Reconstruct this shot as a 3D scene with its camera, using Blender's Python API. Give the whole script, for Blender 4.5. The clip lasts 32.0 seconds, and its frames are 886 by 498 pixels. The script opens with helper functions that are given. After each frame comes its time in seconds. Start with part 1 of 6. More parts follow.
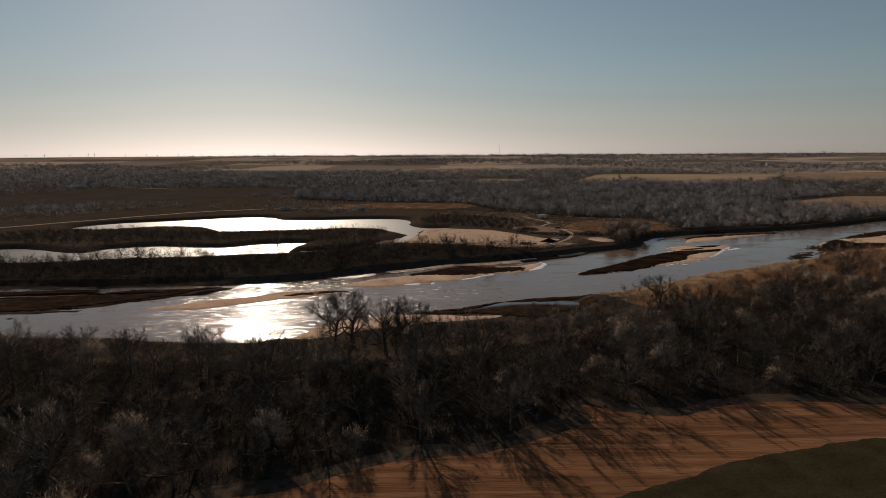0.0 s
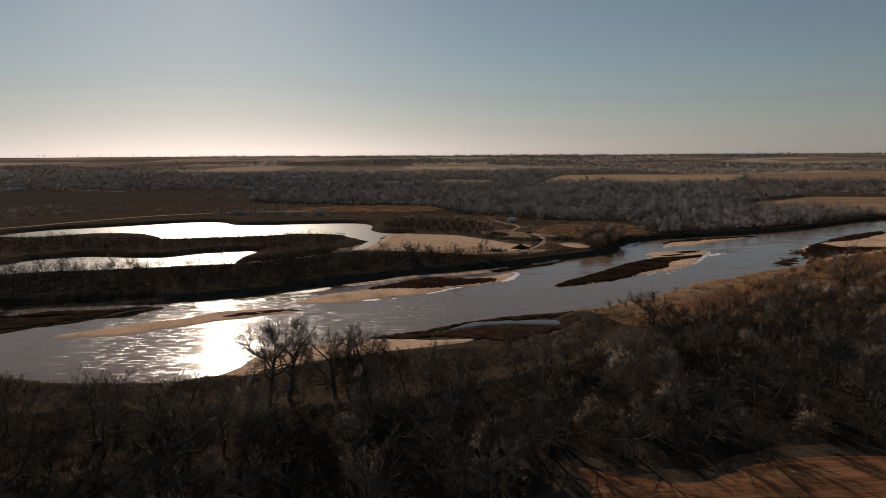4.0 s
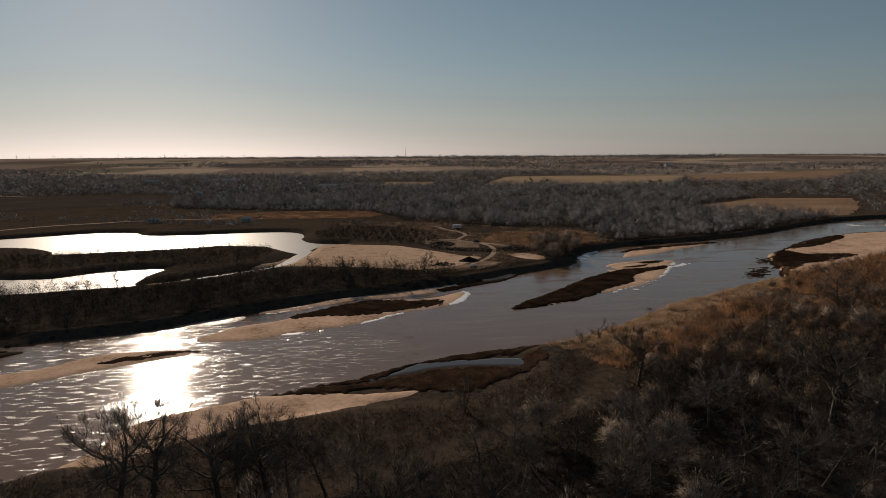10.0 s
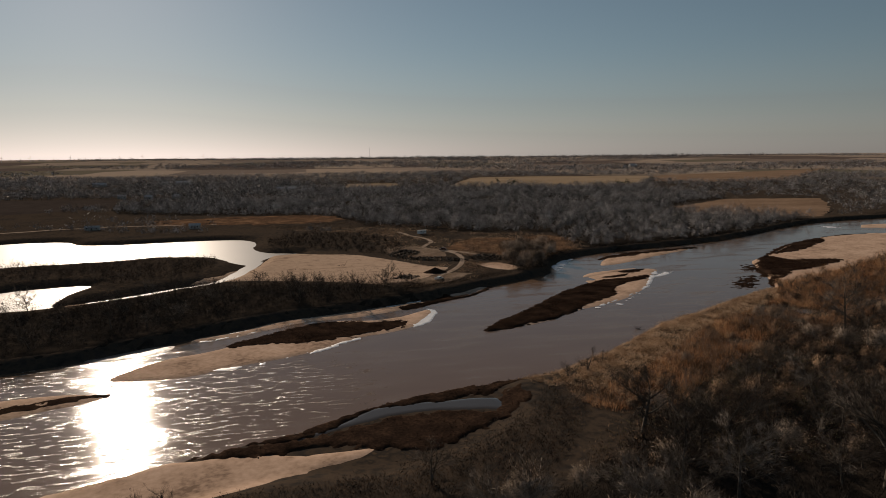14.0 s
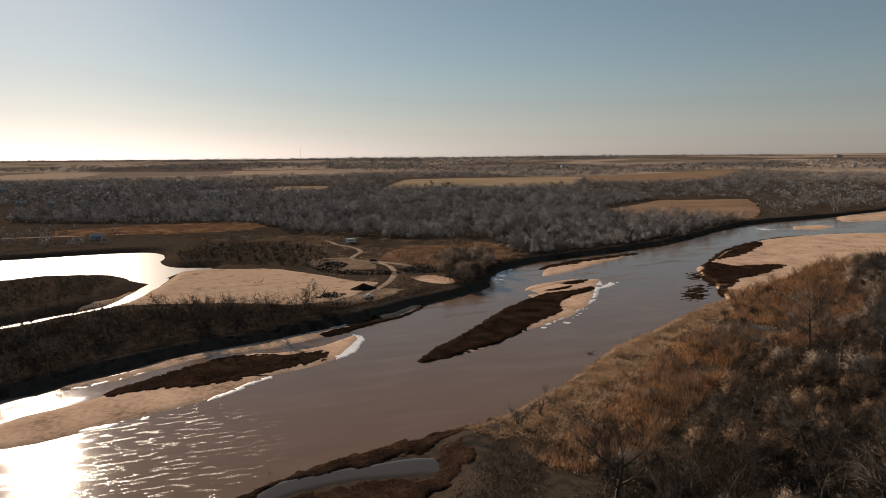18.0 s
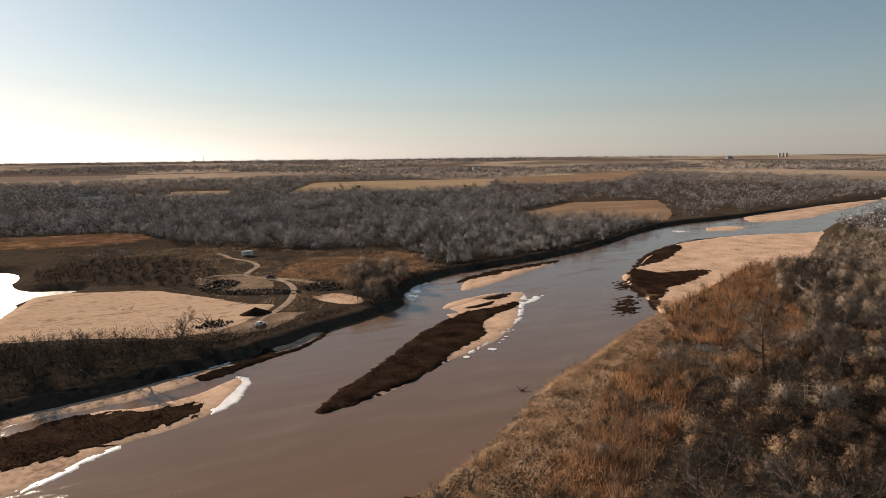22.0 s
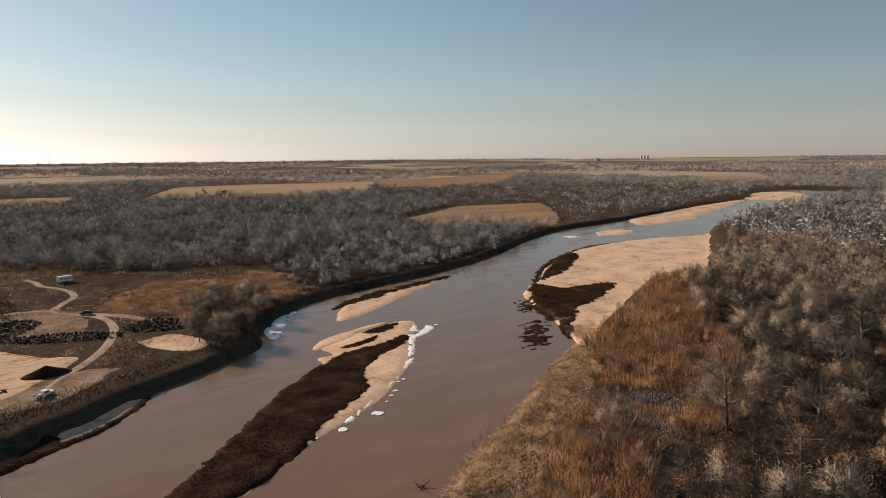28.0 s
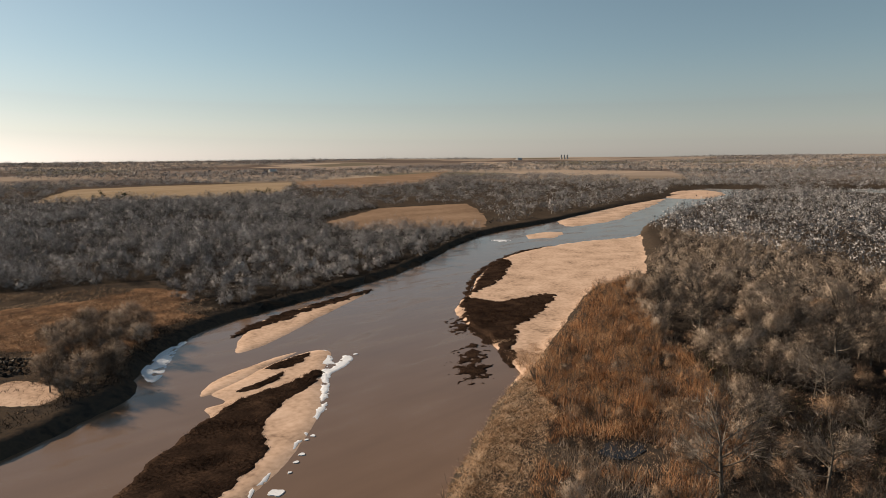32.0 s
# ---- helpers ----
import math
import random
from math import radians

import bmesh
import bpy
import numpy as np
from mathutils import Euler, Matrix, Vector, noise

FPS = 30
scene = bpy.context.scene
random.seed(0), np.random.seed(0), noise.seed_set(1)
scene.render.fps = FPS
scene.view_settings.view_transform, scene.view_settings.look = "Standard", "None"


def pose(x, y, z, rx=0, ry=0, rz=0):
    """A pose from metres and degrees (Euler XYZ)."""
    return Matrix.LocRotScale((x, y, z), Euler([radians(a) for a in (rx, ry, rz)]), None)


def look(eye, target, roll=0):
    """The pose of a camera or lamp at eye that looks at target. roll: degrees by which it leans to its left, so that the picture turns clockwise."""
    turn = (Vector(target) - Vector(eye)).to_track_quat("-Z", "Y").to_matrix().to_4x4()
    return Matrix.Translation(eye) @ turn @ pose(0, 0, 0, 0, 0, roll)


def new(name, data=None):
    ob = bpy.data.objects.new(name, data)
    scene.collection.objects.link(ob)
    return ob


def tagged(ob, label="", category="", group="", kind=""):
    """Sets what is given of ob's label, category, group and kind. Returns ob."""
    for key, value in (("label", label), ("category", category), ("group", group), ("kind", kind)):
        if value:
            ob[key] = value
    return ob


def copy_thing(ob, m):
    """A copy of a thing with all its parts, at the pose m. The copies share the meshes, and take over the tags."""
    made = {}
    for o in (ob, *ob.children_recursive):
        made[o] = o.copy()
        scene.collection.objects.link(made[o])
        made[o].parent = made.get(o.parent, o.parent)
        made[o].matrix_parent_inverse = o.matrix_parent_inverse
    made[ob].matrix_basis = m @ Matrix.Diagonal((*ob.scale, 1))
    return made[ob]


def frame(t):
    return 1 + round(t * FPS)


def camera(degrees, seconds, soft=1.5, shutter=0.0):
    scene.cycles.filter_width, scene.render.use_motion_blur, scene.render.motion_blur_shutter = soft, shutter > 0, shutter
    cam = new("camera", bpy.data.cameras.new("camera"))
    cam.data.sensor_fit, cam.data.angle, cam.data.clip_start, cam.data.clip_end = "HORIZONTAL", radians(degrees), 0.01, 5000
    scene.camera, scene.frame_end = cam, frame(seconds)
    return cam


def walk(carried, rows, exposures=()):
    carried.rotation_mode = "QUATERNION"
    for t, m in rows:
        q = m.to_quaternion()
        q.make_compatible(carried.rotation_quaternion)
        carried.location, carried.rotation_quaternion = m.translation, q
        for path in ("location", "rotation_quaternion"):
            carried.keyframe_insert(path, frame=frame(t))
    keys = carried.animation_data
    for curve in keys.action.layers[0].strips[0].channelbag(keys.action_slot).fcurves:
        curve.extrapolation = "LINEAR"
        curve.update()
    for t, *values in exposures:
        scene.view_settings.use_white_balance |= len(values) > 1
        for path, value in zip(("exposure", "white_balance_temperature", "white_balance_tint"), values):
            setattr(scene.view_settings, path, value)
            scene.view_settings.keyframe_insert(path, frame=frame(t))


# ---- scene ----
# ------------------------------------------------------------------ camera and its flight
cam = camera(69.17, 32.0, soft=0.6)
# seconds, east, north, height, turn to the left, pitch, roll
FLIGHT = (
    (0, 2.7, -3.5, 68.5, -0.46, -8.65, -0.32),
    (1, 2.8, 6.3, 68.2, -1.17, -8.65, -0.31),
    (2, 3.3, 15.6, 67.9, -1.92, -8.64, -0.31),
    (3, 3.9, 24.5, 67.8, -2.70, -8.63, -0.32),
    (3.5, 4.2, 28.6, 67.8, -3.13, -8.62, -0.32),
    (5.5, 4.6, 44.1, 68.3, -4.92, -8.60, -0.31),
    (6, 4.9, 47.8, 68.4, -5.37, -8.60, -0.32),
    (7, 5.7, 55.8, 68.6, -6.22, -8.59, -0.31),
    (8, 7.1, 64.8, 68.4, -7.08, -8.60, -0.29),
    (9, 8.5, 73.8, 68.0, -7.89, -8.58, -0.32),
    (10, 9.9, 82.5, 67.8, -8.73, -8.54, -0.35),
    (11, 11.5, 91.0, 67.6, -9.42, -8.51, -0.39),
    (12, 13.0, 99.7, 67.6, -10.17, -8.52, -0.41),
    (13, 14.7, 108.5, 67.7, -10.84, -8.52, -0.47),
    (14, 16.7, 116.8, 67.9, -11.79, -8.50, -0.49),
    (14.5, 17.8, 120.8, 68.0, -12.70, -8.50, -0.49),
    (16.5, 22.5, 136.5, 68.8, -15.74, -8.49, -0.48),
    (17, 23.8, 140.4, 68.9, -16.23, -8.50, -0.51),
    (18, 26.6, 148.6, 69.0, -17.62, -8.47, -0.52),
    (19, 30.1, 157.5, 69.2, -19.47, -8.47, -0.58),
    (20, 33.5, 166.1, 69.2, -21.53, -8.43, -0.63),
    (21, 37.2, 175.0, 69.0, -23.79, -8.38, -0.63),
    (22, 41.6, 184.2, 68.7, -25.37, -8.35, -0.62),
    (23, 45.8, 192.9, 68.4, -26.83, -8.32, -0.63),
    (24, 50.2, 201.6, 68.3, -28.38, -8.28, -0.60),
    (25, 54.9, 210.1, 68.1, -29.97, -8.24, -0.56),
    (25.5, 57.5, 214.3, 68.0, -31.01, -8.25, -0.55),
    (27.5, 67.6, 230.4, 67.6, -35.00, -8.22, -0.56),
    (28, 70.3, 234.3, 67.6, -36.06, -8.24, -0.58),
    (29, 75.9, 242.1, 67.7, -37.72, -8.28, -0.59),
    (30, 81.9, 249.7, 67.7, -39.47, -8.29, -0.63),
    (31, 88.0, 257.1, 67.5, -41.17, -8.33, -0.62),
    (32, 94.2, 264.1, 67.4, -42.88, -8.36, -0.58),
)


def flight_pose(x, y, z, turn, pitch, roll):
    a, b = radians(turn), radians(pitch)
    way = Vector((-math.sin(a) * math.cos(b), math.cos(a) * math.cos(b), math.sin(b)))
    return look((x, y, z), Vector((x, y, z)) + 100 * way, roll)


EXPOSURES = ((0, -0.28, 6550, 12), (7, -0.34, 6500, 12), (14.5, -0.42, 6500, 12), (16.5, -0.05, 6600, 13), (18, 0.18, 6650, 13), (20, 0.5, 6700, 14), (23, 0.64, 6700, 13), (32, 0.66, 6600, 10))
walk(cam, [(t, flight_pose(*p)) for t, *p in FLIGHT], EXPOSURES)

# ------------------------------------------------------------------ daylight
SUN_LEFT, SUN_HIGH = 16.0, 21.0  # degrees left of north, above the horizon
world = bpy.data.worlds.new("sky")
scene.world = world
world.use_nodes = True
wn = world.node_tree
sky = wn.nodes.new("ShaderNodeTexSky")
sky.sky_type = "NISHITA"
sky.sun_disc = False
sky.sun_elevation, sky.sun_rotation = radians(SUN_HIGH), radians(-SUN_LEFT)
sky.altitude, sky.air_density, sky.dust_density, sky.ozone_density = 300, 1.0, 0.30, 2.4
pale = wn.nodes.new("ShaderNodeHueSaturation")
pale.inputs["Hue"].default_value, pale.inputs["Saturation"].default_value = 0.479, 0.78
wn.links.new(sky.outputs[0], pale.inputs["Color"])
# pale haze low over the horizon
toward = wn.nodes.new("ShaderNodeTexCoord")
height = wn.nodes.new("ShaderNodeSeparateXYZ")
wn.links.new(toward.outputs["Generated"], height.inputs[0])
haze = wn.nodes.new("ShaderNodeMapRange")
haze.interpolation_type = "SMOOTHSTEP"
haze.inputs[1].default_value, haze.inputs[2].default_value, haze.inputs[3].default_value, haze.inputs[4].default_value = -0.02, 0.16, 0.75, 0.0
wn.links.new(height.outputs["Z"], haze.inputs[0])
grey = wn.nodes.new("ShaderNodeHueSaturation")
grey.inputs["Saturation"].default_value, grey.inputs["Value"].default_value = 0.30, 0.97
wn.links.new(pale.outputs[0], grey.inputs["Color"])
veil = wn.nodes.new("ShaderNodeMix")
veil.data_type = "RGBA"
wn.links.new(haze.outputs[0], veil.inputs[0])
wn.links.new(pale.outputs[0], veil.inputs[6])
wn.links.new(grey.outputs[0], veil.inputs[7])
wn.links.new(veil.outputs[2], wn.nodes["Background"].inputs[0])
wn.nodes["Background"].inputs[1].default_value = 0.05
sun = new("sun", bpy.data.lights.new("sun", "SUN"))
sun.data.energy, sun.data.angle, sun.data.color = 5.0, radians(0.53), (1.0, 0.83, 0.65)
sun_way = Vector((-math.sin(radians(SUN_LEFT)) * math.cos(radians(SUN_HIGH)), math.cos(radians(SUN_LEFT)) * math.cos(radians(SUN_HIGH)), math.sin(radians(SUN_HIGH))))
sun.matrix_world = look(sun_way * 300, (0, 0, 0))

# ------------------------------------------------------------------ materials


def surface(name, colours, size, rough=0.9, bump=0.3, fine=8.0, vary=0.0, metal=0.0, spec=0.0, stretch=(1, 1, 1), depth=0.2, islands=0.0, thin=0.0, tone=0.0):
    """A weathered surface: two scales of noise mixed over a few colours. size: metres of the large patches."""
    m = bpy.data.materials.new(name)
    m.use_nodes = True
    nt = m.node_tree
    b = nt.nodes["Principled BSDF"]
    b.inputs["Roughness"].default_value, b.inputs["Metallic"].default_value = rough, metal
    b.inputs["Specular IOR Level"].default_value = spec
    pos = nt.nodes.new("ShaderNodeNewGeometry")
    sc = nt.nodes.new("ShaderNodeVectorMath")
    sc.operation = "MULTIPLY"
    sc.inputs[1].default_value = stretch
    nt.links.new(pos.outputs["Position"], sc.inputs[0])
    big, small = nt.nodes.new("ShaderNodeTexNoise"), nt.nodes.new("ShaderNodeTexNoise")
    big.inputs["Scale"].default_value, small.inputs["Scale"].default_value = 1.0 / size, fine / size
    big.inputs["Detail"].default_value, small.inputs["Detail"].default_value = 5, 4
    for n in (big, small):
        nt.links.new(sc.outputs[0], n.inputs["Vector"])
    mixed = nt.nodes.new("ShaderNodeMath")
    mixed.operation = "MULTIPLY_ADD"
    mixed.inputs[1].default_value = 0.45
    nt.links.new(small.outputs[0], mixed.inputs[0])
    part2 = nt.nodes.new("ShaderNodeMath")
    part2.operation = "MULTIPLY"
    part2.inputs[1].default_value = 0.55
    nt.links.new(big.outputs[0], part2.inputs[0])
    nt.links.new(part2.outputs[0], mixed.inputs[2])
    out = mixed.outputs[0]
    if vary or islands:
        info = nt.nodes.new("ShaderNodeObjectInfo") if vary else None
        rnd = info.outputs["Random"] if vary else pos.outputs["Random Per Island"]
        add = nt.nodes.new("ShaderNodeMath")
        add.operation = "MULTIPLY_ADD"
        add.inputs[1].default_value = vary or islands
        nt.links.new(rnd, add.inputs[0])
        off = nt.nodes.new("ShaderNodeMath")
        off.operation = "SUBTRACT"
        off.inputs[1].default_value = (vary or islands) / 2
        nt.links.new(out, off.inputs[0])
        nt.links.new(off.outputs[0], add.inputs[2])
        out = add.outputs[0]
    if tone:
        shade = nt.nodes.new("ShaderNodeAttribute")
        shade.attribute_name = "tone"
        own = nt.nodes.new("ShaderNodeMath")
        own.operation = "MULTIPLY_ADD"
        own.inputs[1].default_value = tone
        nt.links.new(shade.outputs["Fac"], own.inputs[0])
        less = nt.nodes.new("ShaderNodeMath")
        less.operation = "SUBTRACT"
        less.inputs[1].default_value = tone / 2
        nt.links.new(out, less.inputs[0])
        nt.links.new(less.outputs[0], own.inputs[2])
        out = own.outputs[0]
    ramp = nt.nodes.new("ShaderNodeValToRGB")
    el = ramp.color_ramp.elements
    lo, hi = 0.33, 0.67
    for k, c in enumerate(colours):
        at = lo + (hi - lo) * k / max(1, len(colours) - 1)
        e = el[k] if k < 2 else el.new(at)
        e.position, e.color = at, (*c, 1)
    nt.links.new(out, ramp.inputs[0])
    nt.links.new(ramp.outputs[0], b.inputs["Base Color"])
    if thin:
        glow = nt.nodes.new("ShaderNodeBsdfTranslucent")
        nt.links.new(ramp.outputs[0], glow.inputs["Color"])
        both = nt.nodes.new("ShaderNodeMixShader")
        both.inputs[0].default_value = thin
        nt.links.new(b.outputs[0], both.inputs[1])
        nt.links.new(glow.outputs[0], both.inputs[2])
        nt.links.new(both.outputs[0], nt.nodes["Material Output"].inputs["Surface"])
    if bump:
        bp = nt.nodes.new("ShaderNodeBump")
        bp.inputs["Strength"].default_value, bp.inputs["Distance"].default_value = bump, depth
        nt.links.new(small.outputs[0], bp.inputs["Height"])
        nt.links.new(bp.outputs[0], b.inputs["Normal"])
    return m


def water_surface(name, colour, rough, wave, strength, stretch=(1, 1, 1), coarse=25.0, riffles=()):
    m = bpy.data.materials.new(name)
    m.use_nodes = True
    nt = m.node_tree
    b = nt.nodes["Principled BSDF"]
    b.inputs["Base Color"].default_value = (*colour, 1)
    b.inputs["IOR"].default_value = 1.33
    pos = nt.nodes.new("ShaderNodeNewGeometry")
    sc = nt.nodes.new("ShaderNodeVectorMath")
    sc.operation = "MULTIPLY"
    sc.inputs[1].default_value = stretch
    nt.links.new(pos.outputs["Position"], sc.inputs[0])
    fine, broad = nt.nodes.new("ShaderNodeTexNoise"), nt.nodes.new("ShaderNodeTexNoise")
    fine.inputs["Scale"].default_value, broad.inputs["Scale"].default_value = 1.0 / wave, 1.0 / coarse
    fine.inputs["Detail"].default_value, broad.inputs["Detail"].default_value = 3, 4
    for n in (fine, broad):
        nt.links.new(sc.outputs[0], n.inputs["Vector"])
    # calm and ruffled stretches
    calm = nt.nodes.new("ShaderNodeMapRange")
    calm.inputs[1].default_value, calm.inputs[2].default_value = 0.48, 0.64
    calm.inputs[3].default_value, calm.inputs[4].default_value = 0.10, 1.0
    nt.links.new(broad.outputs[0], calm.inputs[0])
    amount = nt.nodes.new("ShaderNodeMath")
    amount.operation = "MULTIPLY"
    amount.inputs[1].default_value = strength
    nt.links.new(calm.outputs[0], amount.inputs[0])
    swell = amount.outputs[0]
    if riffles:
        # shallow places where the current breaks into small steep waves
        fleck = nt.nodes.new("ShaderNodeTexNoise")
        fleck.inputs["Scale"].default_value, fleck.inputs["Detail"].default_value = 1 / 2.0, 6
        nt.links.new(sc.outputs[0], fleck.inputs["Vector"])
        spots = nt.nodes.new("ShaderNodeMapRange")
        spots.inputs[1].default_value, spots.inputs[2].default_value = 0.555, 0.62
        nt.links.new(fleck.outputs[0], spots.inputs[0])
        zone = None
        for x0, y0, reach in riffles:
            away = nt.nodes.new("ShaderNodeVectorMath")
            away.operation = "DISTANCE"
            away.inputs[1].default_value = (x0, y0, 0)
            nt.links.new(pos.outputs["Position"], away.inputs[0])
            near = nt.nodes.new("ShaderNodeMapRange")
            near.inputs[1].default_value, near.inputs[2].default_value = reach, reach * 0.35
            nt.links.new(away.outputs["Value"], near.inputs[0])
            if zone is None:
                zone = near.outputs[0]
            else:
                both = nt.nodes.new("ShaderNodeMath")
                both.operation = "MAXIMUM"
                nt.links.new(zone, both.inputs[0])
                nt.links.new(near.outputs[0], both.inputs[1])
                zone = both.outputs[0]
        broken = nt.nodes.new("ShaderNodeMath")
        broken.operation = "MULTIPLY"
        nt.links.new(zone, broken.inputs[0])
        nt.links.new(spots.outputs[0], broken.inputs[1])
        more = nt.nodes.new("ShaderNodeMath")
        more.operation = "MULTIPLY_ADD"
        more.inputs[1].default_value = 1.2
        nt.links.new(broken.outputs[0], more.inputs[0])
        nt.links.new(swell, more.inputs[2])
        swell = more.outputs[0]
        ruffled = nt.nodes.new("ShaderNodeMath")
        ruffled.operation = "MULTIPLY_ADD"
        ruffled.inputs[1].default_value, ruffled.inputs[2].default_value = 0.2, rough
        nt.links.new(broken.outputs[0], ruffled.inputs[0])
        nt.links.new(ruffled.outputs[0], b.inputs["Roughness"])
    bp = nt.nodes.new("ShaderNodeBump")
    bp.inputs["Distance"].default_value = 0.3
    nt.links.new(swell, bp.inputs["Strength"])
    nt.links.new(fine.outputs[0], bp.inputs["Height"])
    nt.links.new(bp.outputs[0], b.inputs["Normal"])
    tint = nt.nodes.new("ShaderNodeMix")
    tint.data_type = "RGBA"
    tint.inputs[6].default_value, tint.inputs[7].default_value = (*[c * 0.8 for c in colour], 1), (*[c * 1.2 for c in colour], 1)
    nt.links.new(broad.outputs[0], tint.inputs[0])
    nt.links.new(tint.outputs[2], b.inputs["Base Color"])
    b.inputs["Roughness"].default_value = rough
    return m


M_GROUND = surface("floodplain_grass", [(0.030, 0.026, 0.023), (0.050, 0.041, 0.034), (0.075, 0.055, 0.040), (0.038, 0.032, 0.027), (0.105, 0.072, 0.047)], 46, fine=16, depth=0.5)
M_SAND = surface("river_sand", [(0.25, 0.17, 0.122), (0.47, 0.325, 0.232), (0.57, 0.40, 0.293), (0.64, 0.462, 0.345)], 14, fine=9, depth=0.12)
def hazed_farmland(m, start, end):
    """Tints the land beyond the valley with large harvested and ploughed fields, distance haze put into their pale
    colours.
    """
    nt = m.node_tree
    b = nt.nodes["Principled BSDF"]
    near = b.inputs["Base Color"].links[0].from_socket
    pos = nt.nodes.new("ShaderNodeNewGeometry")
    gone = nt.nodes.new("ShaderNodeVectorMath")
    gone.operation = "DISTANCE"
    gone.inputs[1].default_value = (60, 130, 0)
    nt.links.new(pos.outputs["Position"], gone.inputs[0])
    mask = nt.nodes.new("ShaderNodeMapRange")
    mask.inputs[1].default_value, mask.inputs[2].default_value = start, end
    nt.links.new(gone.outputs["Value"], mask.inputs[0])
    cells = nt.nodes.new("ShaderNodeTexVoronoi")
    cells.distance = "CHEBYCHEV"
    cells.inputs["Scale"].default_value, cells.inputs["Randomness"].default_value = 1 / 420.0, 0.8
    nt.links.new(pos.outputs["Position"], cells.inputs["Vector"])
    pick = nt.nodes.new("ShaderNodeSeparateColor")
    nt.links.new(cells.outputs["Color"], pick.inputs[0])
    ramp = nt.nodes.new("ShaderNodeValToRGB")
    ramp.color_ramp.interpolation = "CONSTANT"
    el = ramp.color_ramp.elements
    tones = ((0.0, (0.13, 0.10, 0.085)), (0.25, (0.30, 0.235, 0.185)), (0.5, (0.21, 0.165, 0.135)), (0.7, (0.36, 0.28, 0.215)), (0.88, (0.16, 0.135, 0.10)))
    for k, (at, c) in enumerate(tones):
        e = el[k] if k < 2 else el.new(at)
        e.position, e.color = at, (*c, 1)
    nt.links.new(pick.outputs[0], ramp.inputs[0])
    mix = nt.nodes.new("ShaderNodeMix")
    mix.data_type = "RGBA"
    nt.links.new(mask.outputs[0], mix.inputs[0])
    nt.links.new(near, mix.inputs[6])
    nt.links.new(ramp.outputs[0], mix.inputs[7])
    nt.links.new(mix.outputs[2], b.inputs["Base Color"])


# from 1500 m out the field colours also carry pale haze
hazed_farmland(M_GROUND, 1500, 2100)
M_FLATSAND = surface("dredged_sand", [(0.16, 0.105, 0.074), (0.40, 0.28, 0.20), (0.52, 0.375, 0.27), (0.46, 0.325, 0.235), (0.20, 0.14, 0.10)], 11, fine=6, bump=0.7, depth=0.5, stretch=(0.5, 1.3, 1))
M_WETSAND = surface("wet_sand", [(0.15, 0.11, 0.08), (0.25, 0.18, 0.13), (0.36, 0.27, 0.19)], 7, rough=0.5, fine=7, spec=0.5, depth=0.1)
M_MUD = surface("dark_mud", [(0.016, 0.011, 0.008), (0.034, 0.021, 0.015), (0.075, 0.045, 0.029)], 6, rough=0.75, fine=9, depth=0.25)
M_REED = surface("dark_reeds", [(0.017, 0.010, 0.007), (0.042, 0.023, 0.015), (0.13, 0.068, 0.039)], 5, fine=10, islands=0.25, bump=0)
M_BANKGRASS = surface("dry_bank_grass", [(0.13, 0.078, 0.045), (0.28, 0.175, 0.10), (0.52, 0.345, 0.215), (0.68, 0.50, 0.34), (0.74, 0.57, 0.41)], 5, fine=9, islands=0.3, bump=0, thin=0.32)
M_WILLOW = surface("willow_stems", [(0.08, 0.038, 0.020), (0.17, 0.078, 0.040), (0.42, 0.20, 0.095), (0.68, 0.39, 0.20), (0.72, 0.48, 0.28)], 9, fine=5, islands=0.34, bump=0, thin=0.25)
M_TWIG = surface("bare_twigs", [(0.06, 0.046, 0.036), (0.13, 0.10, 0.078), (0.28, 0.218, 0.166), (0.41, 0.33, 0.262), (0.51, 0.422, 0.342)], 6, fine=3, vary=0.2, bump=0, tone=0.12)
M_BRUSH = surface("brown_brush", [(0.05, 0.034, 0.025), (0.10, 0.067, 0.047), (0.23, 0.15, 0.098), (0.37, 0.25, 0.163), (0.43, 0.30, 0.20)], 6, fine=4, vary=0.2, bump=0, tone=0.14)
# brush twigs with shade and backlight put into the colour
M_SHADETWIG = surface("shade_dark_brush_twigs", [(0.018, 0.015, 0.013), (0.04, 0.034, 0.03), (0.11, 0.093, 0.08)], 9, fine=3, tone=0.2, bump=0)
M_BARK = surface("grey_bark", [(0.055, 0.045, 0.037), (0.11, 0.092, 0.075), (0.22, 0.19, 0.16)], 1.2, fine=6, bump=0.6, depth=0.05)
# darker copy of the bare twigs, imitating crowns seen against the sun
M_BACKLITTWIG = surface("backlit_dark_twigs", [(0.03, 0.024, 0.02), (0.075, 0.062, 0.052), (0.22, 0.19, 0.165)], 8, fine=3, vary=0.2, tone=0.12, bump=0)
M_STUBBLE = surface("corn_stubble", [(0.07, 0.033, 0.019), (0.17, 0.082, 0.044), (0.29, 0.15, 0.082)], 7, fine=11, depth=0.4, stretch=(0.10, 3.4, 1))
M_CROP = surface("golden_stubble_field", [(0.25, 0.18, 0.112), (0.31, 0.23, 0.152), (0.36, 0.275, 0.192)], 60, fine=10, depth=0.2, stretch=(0.3, 1, 1))
M_CROP2 = surface("tan_stubble_field", [(0.17, 0.11, 0.073), (0.24, 0.16, 0.107), (0.30, 0.205, 0.14)], 40, fine=10, depth=0.2, stretch=(0.4, 1, 1))
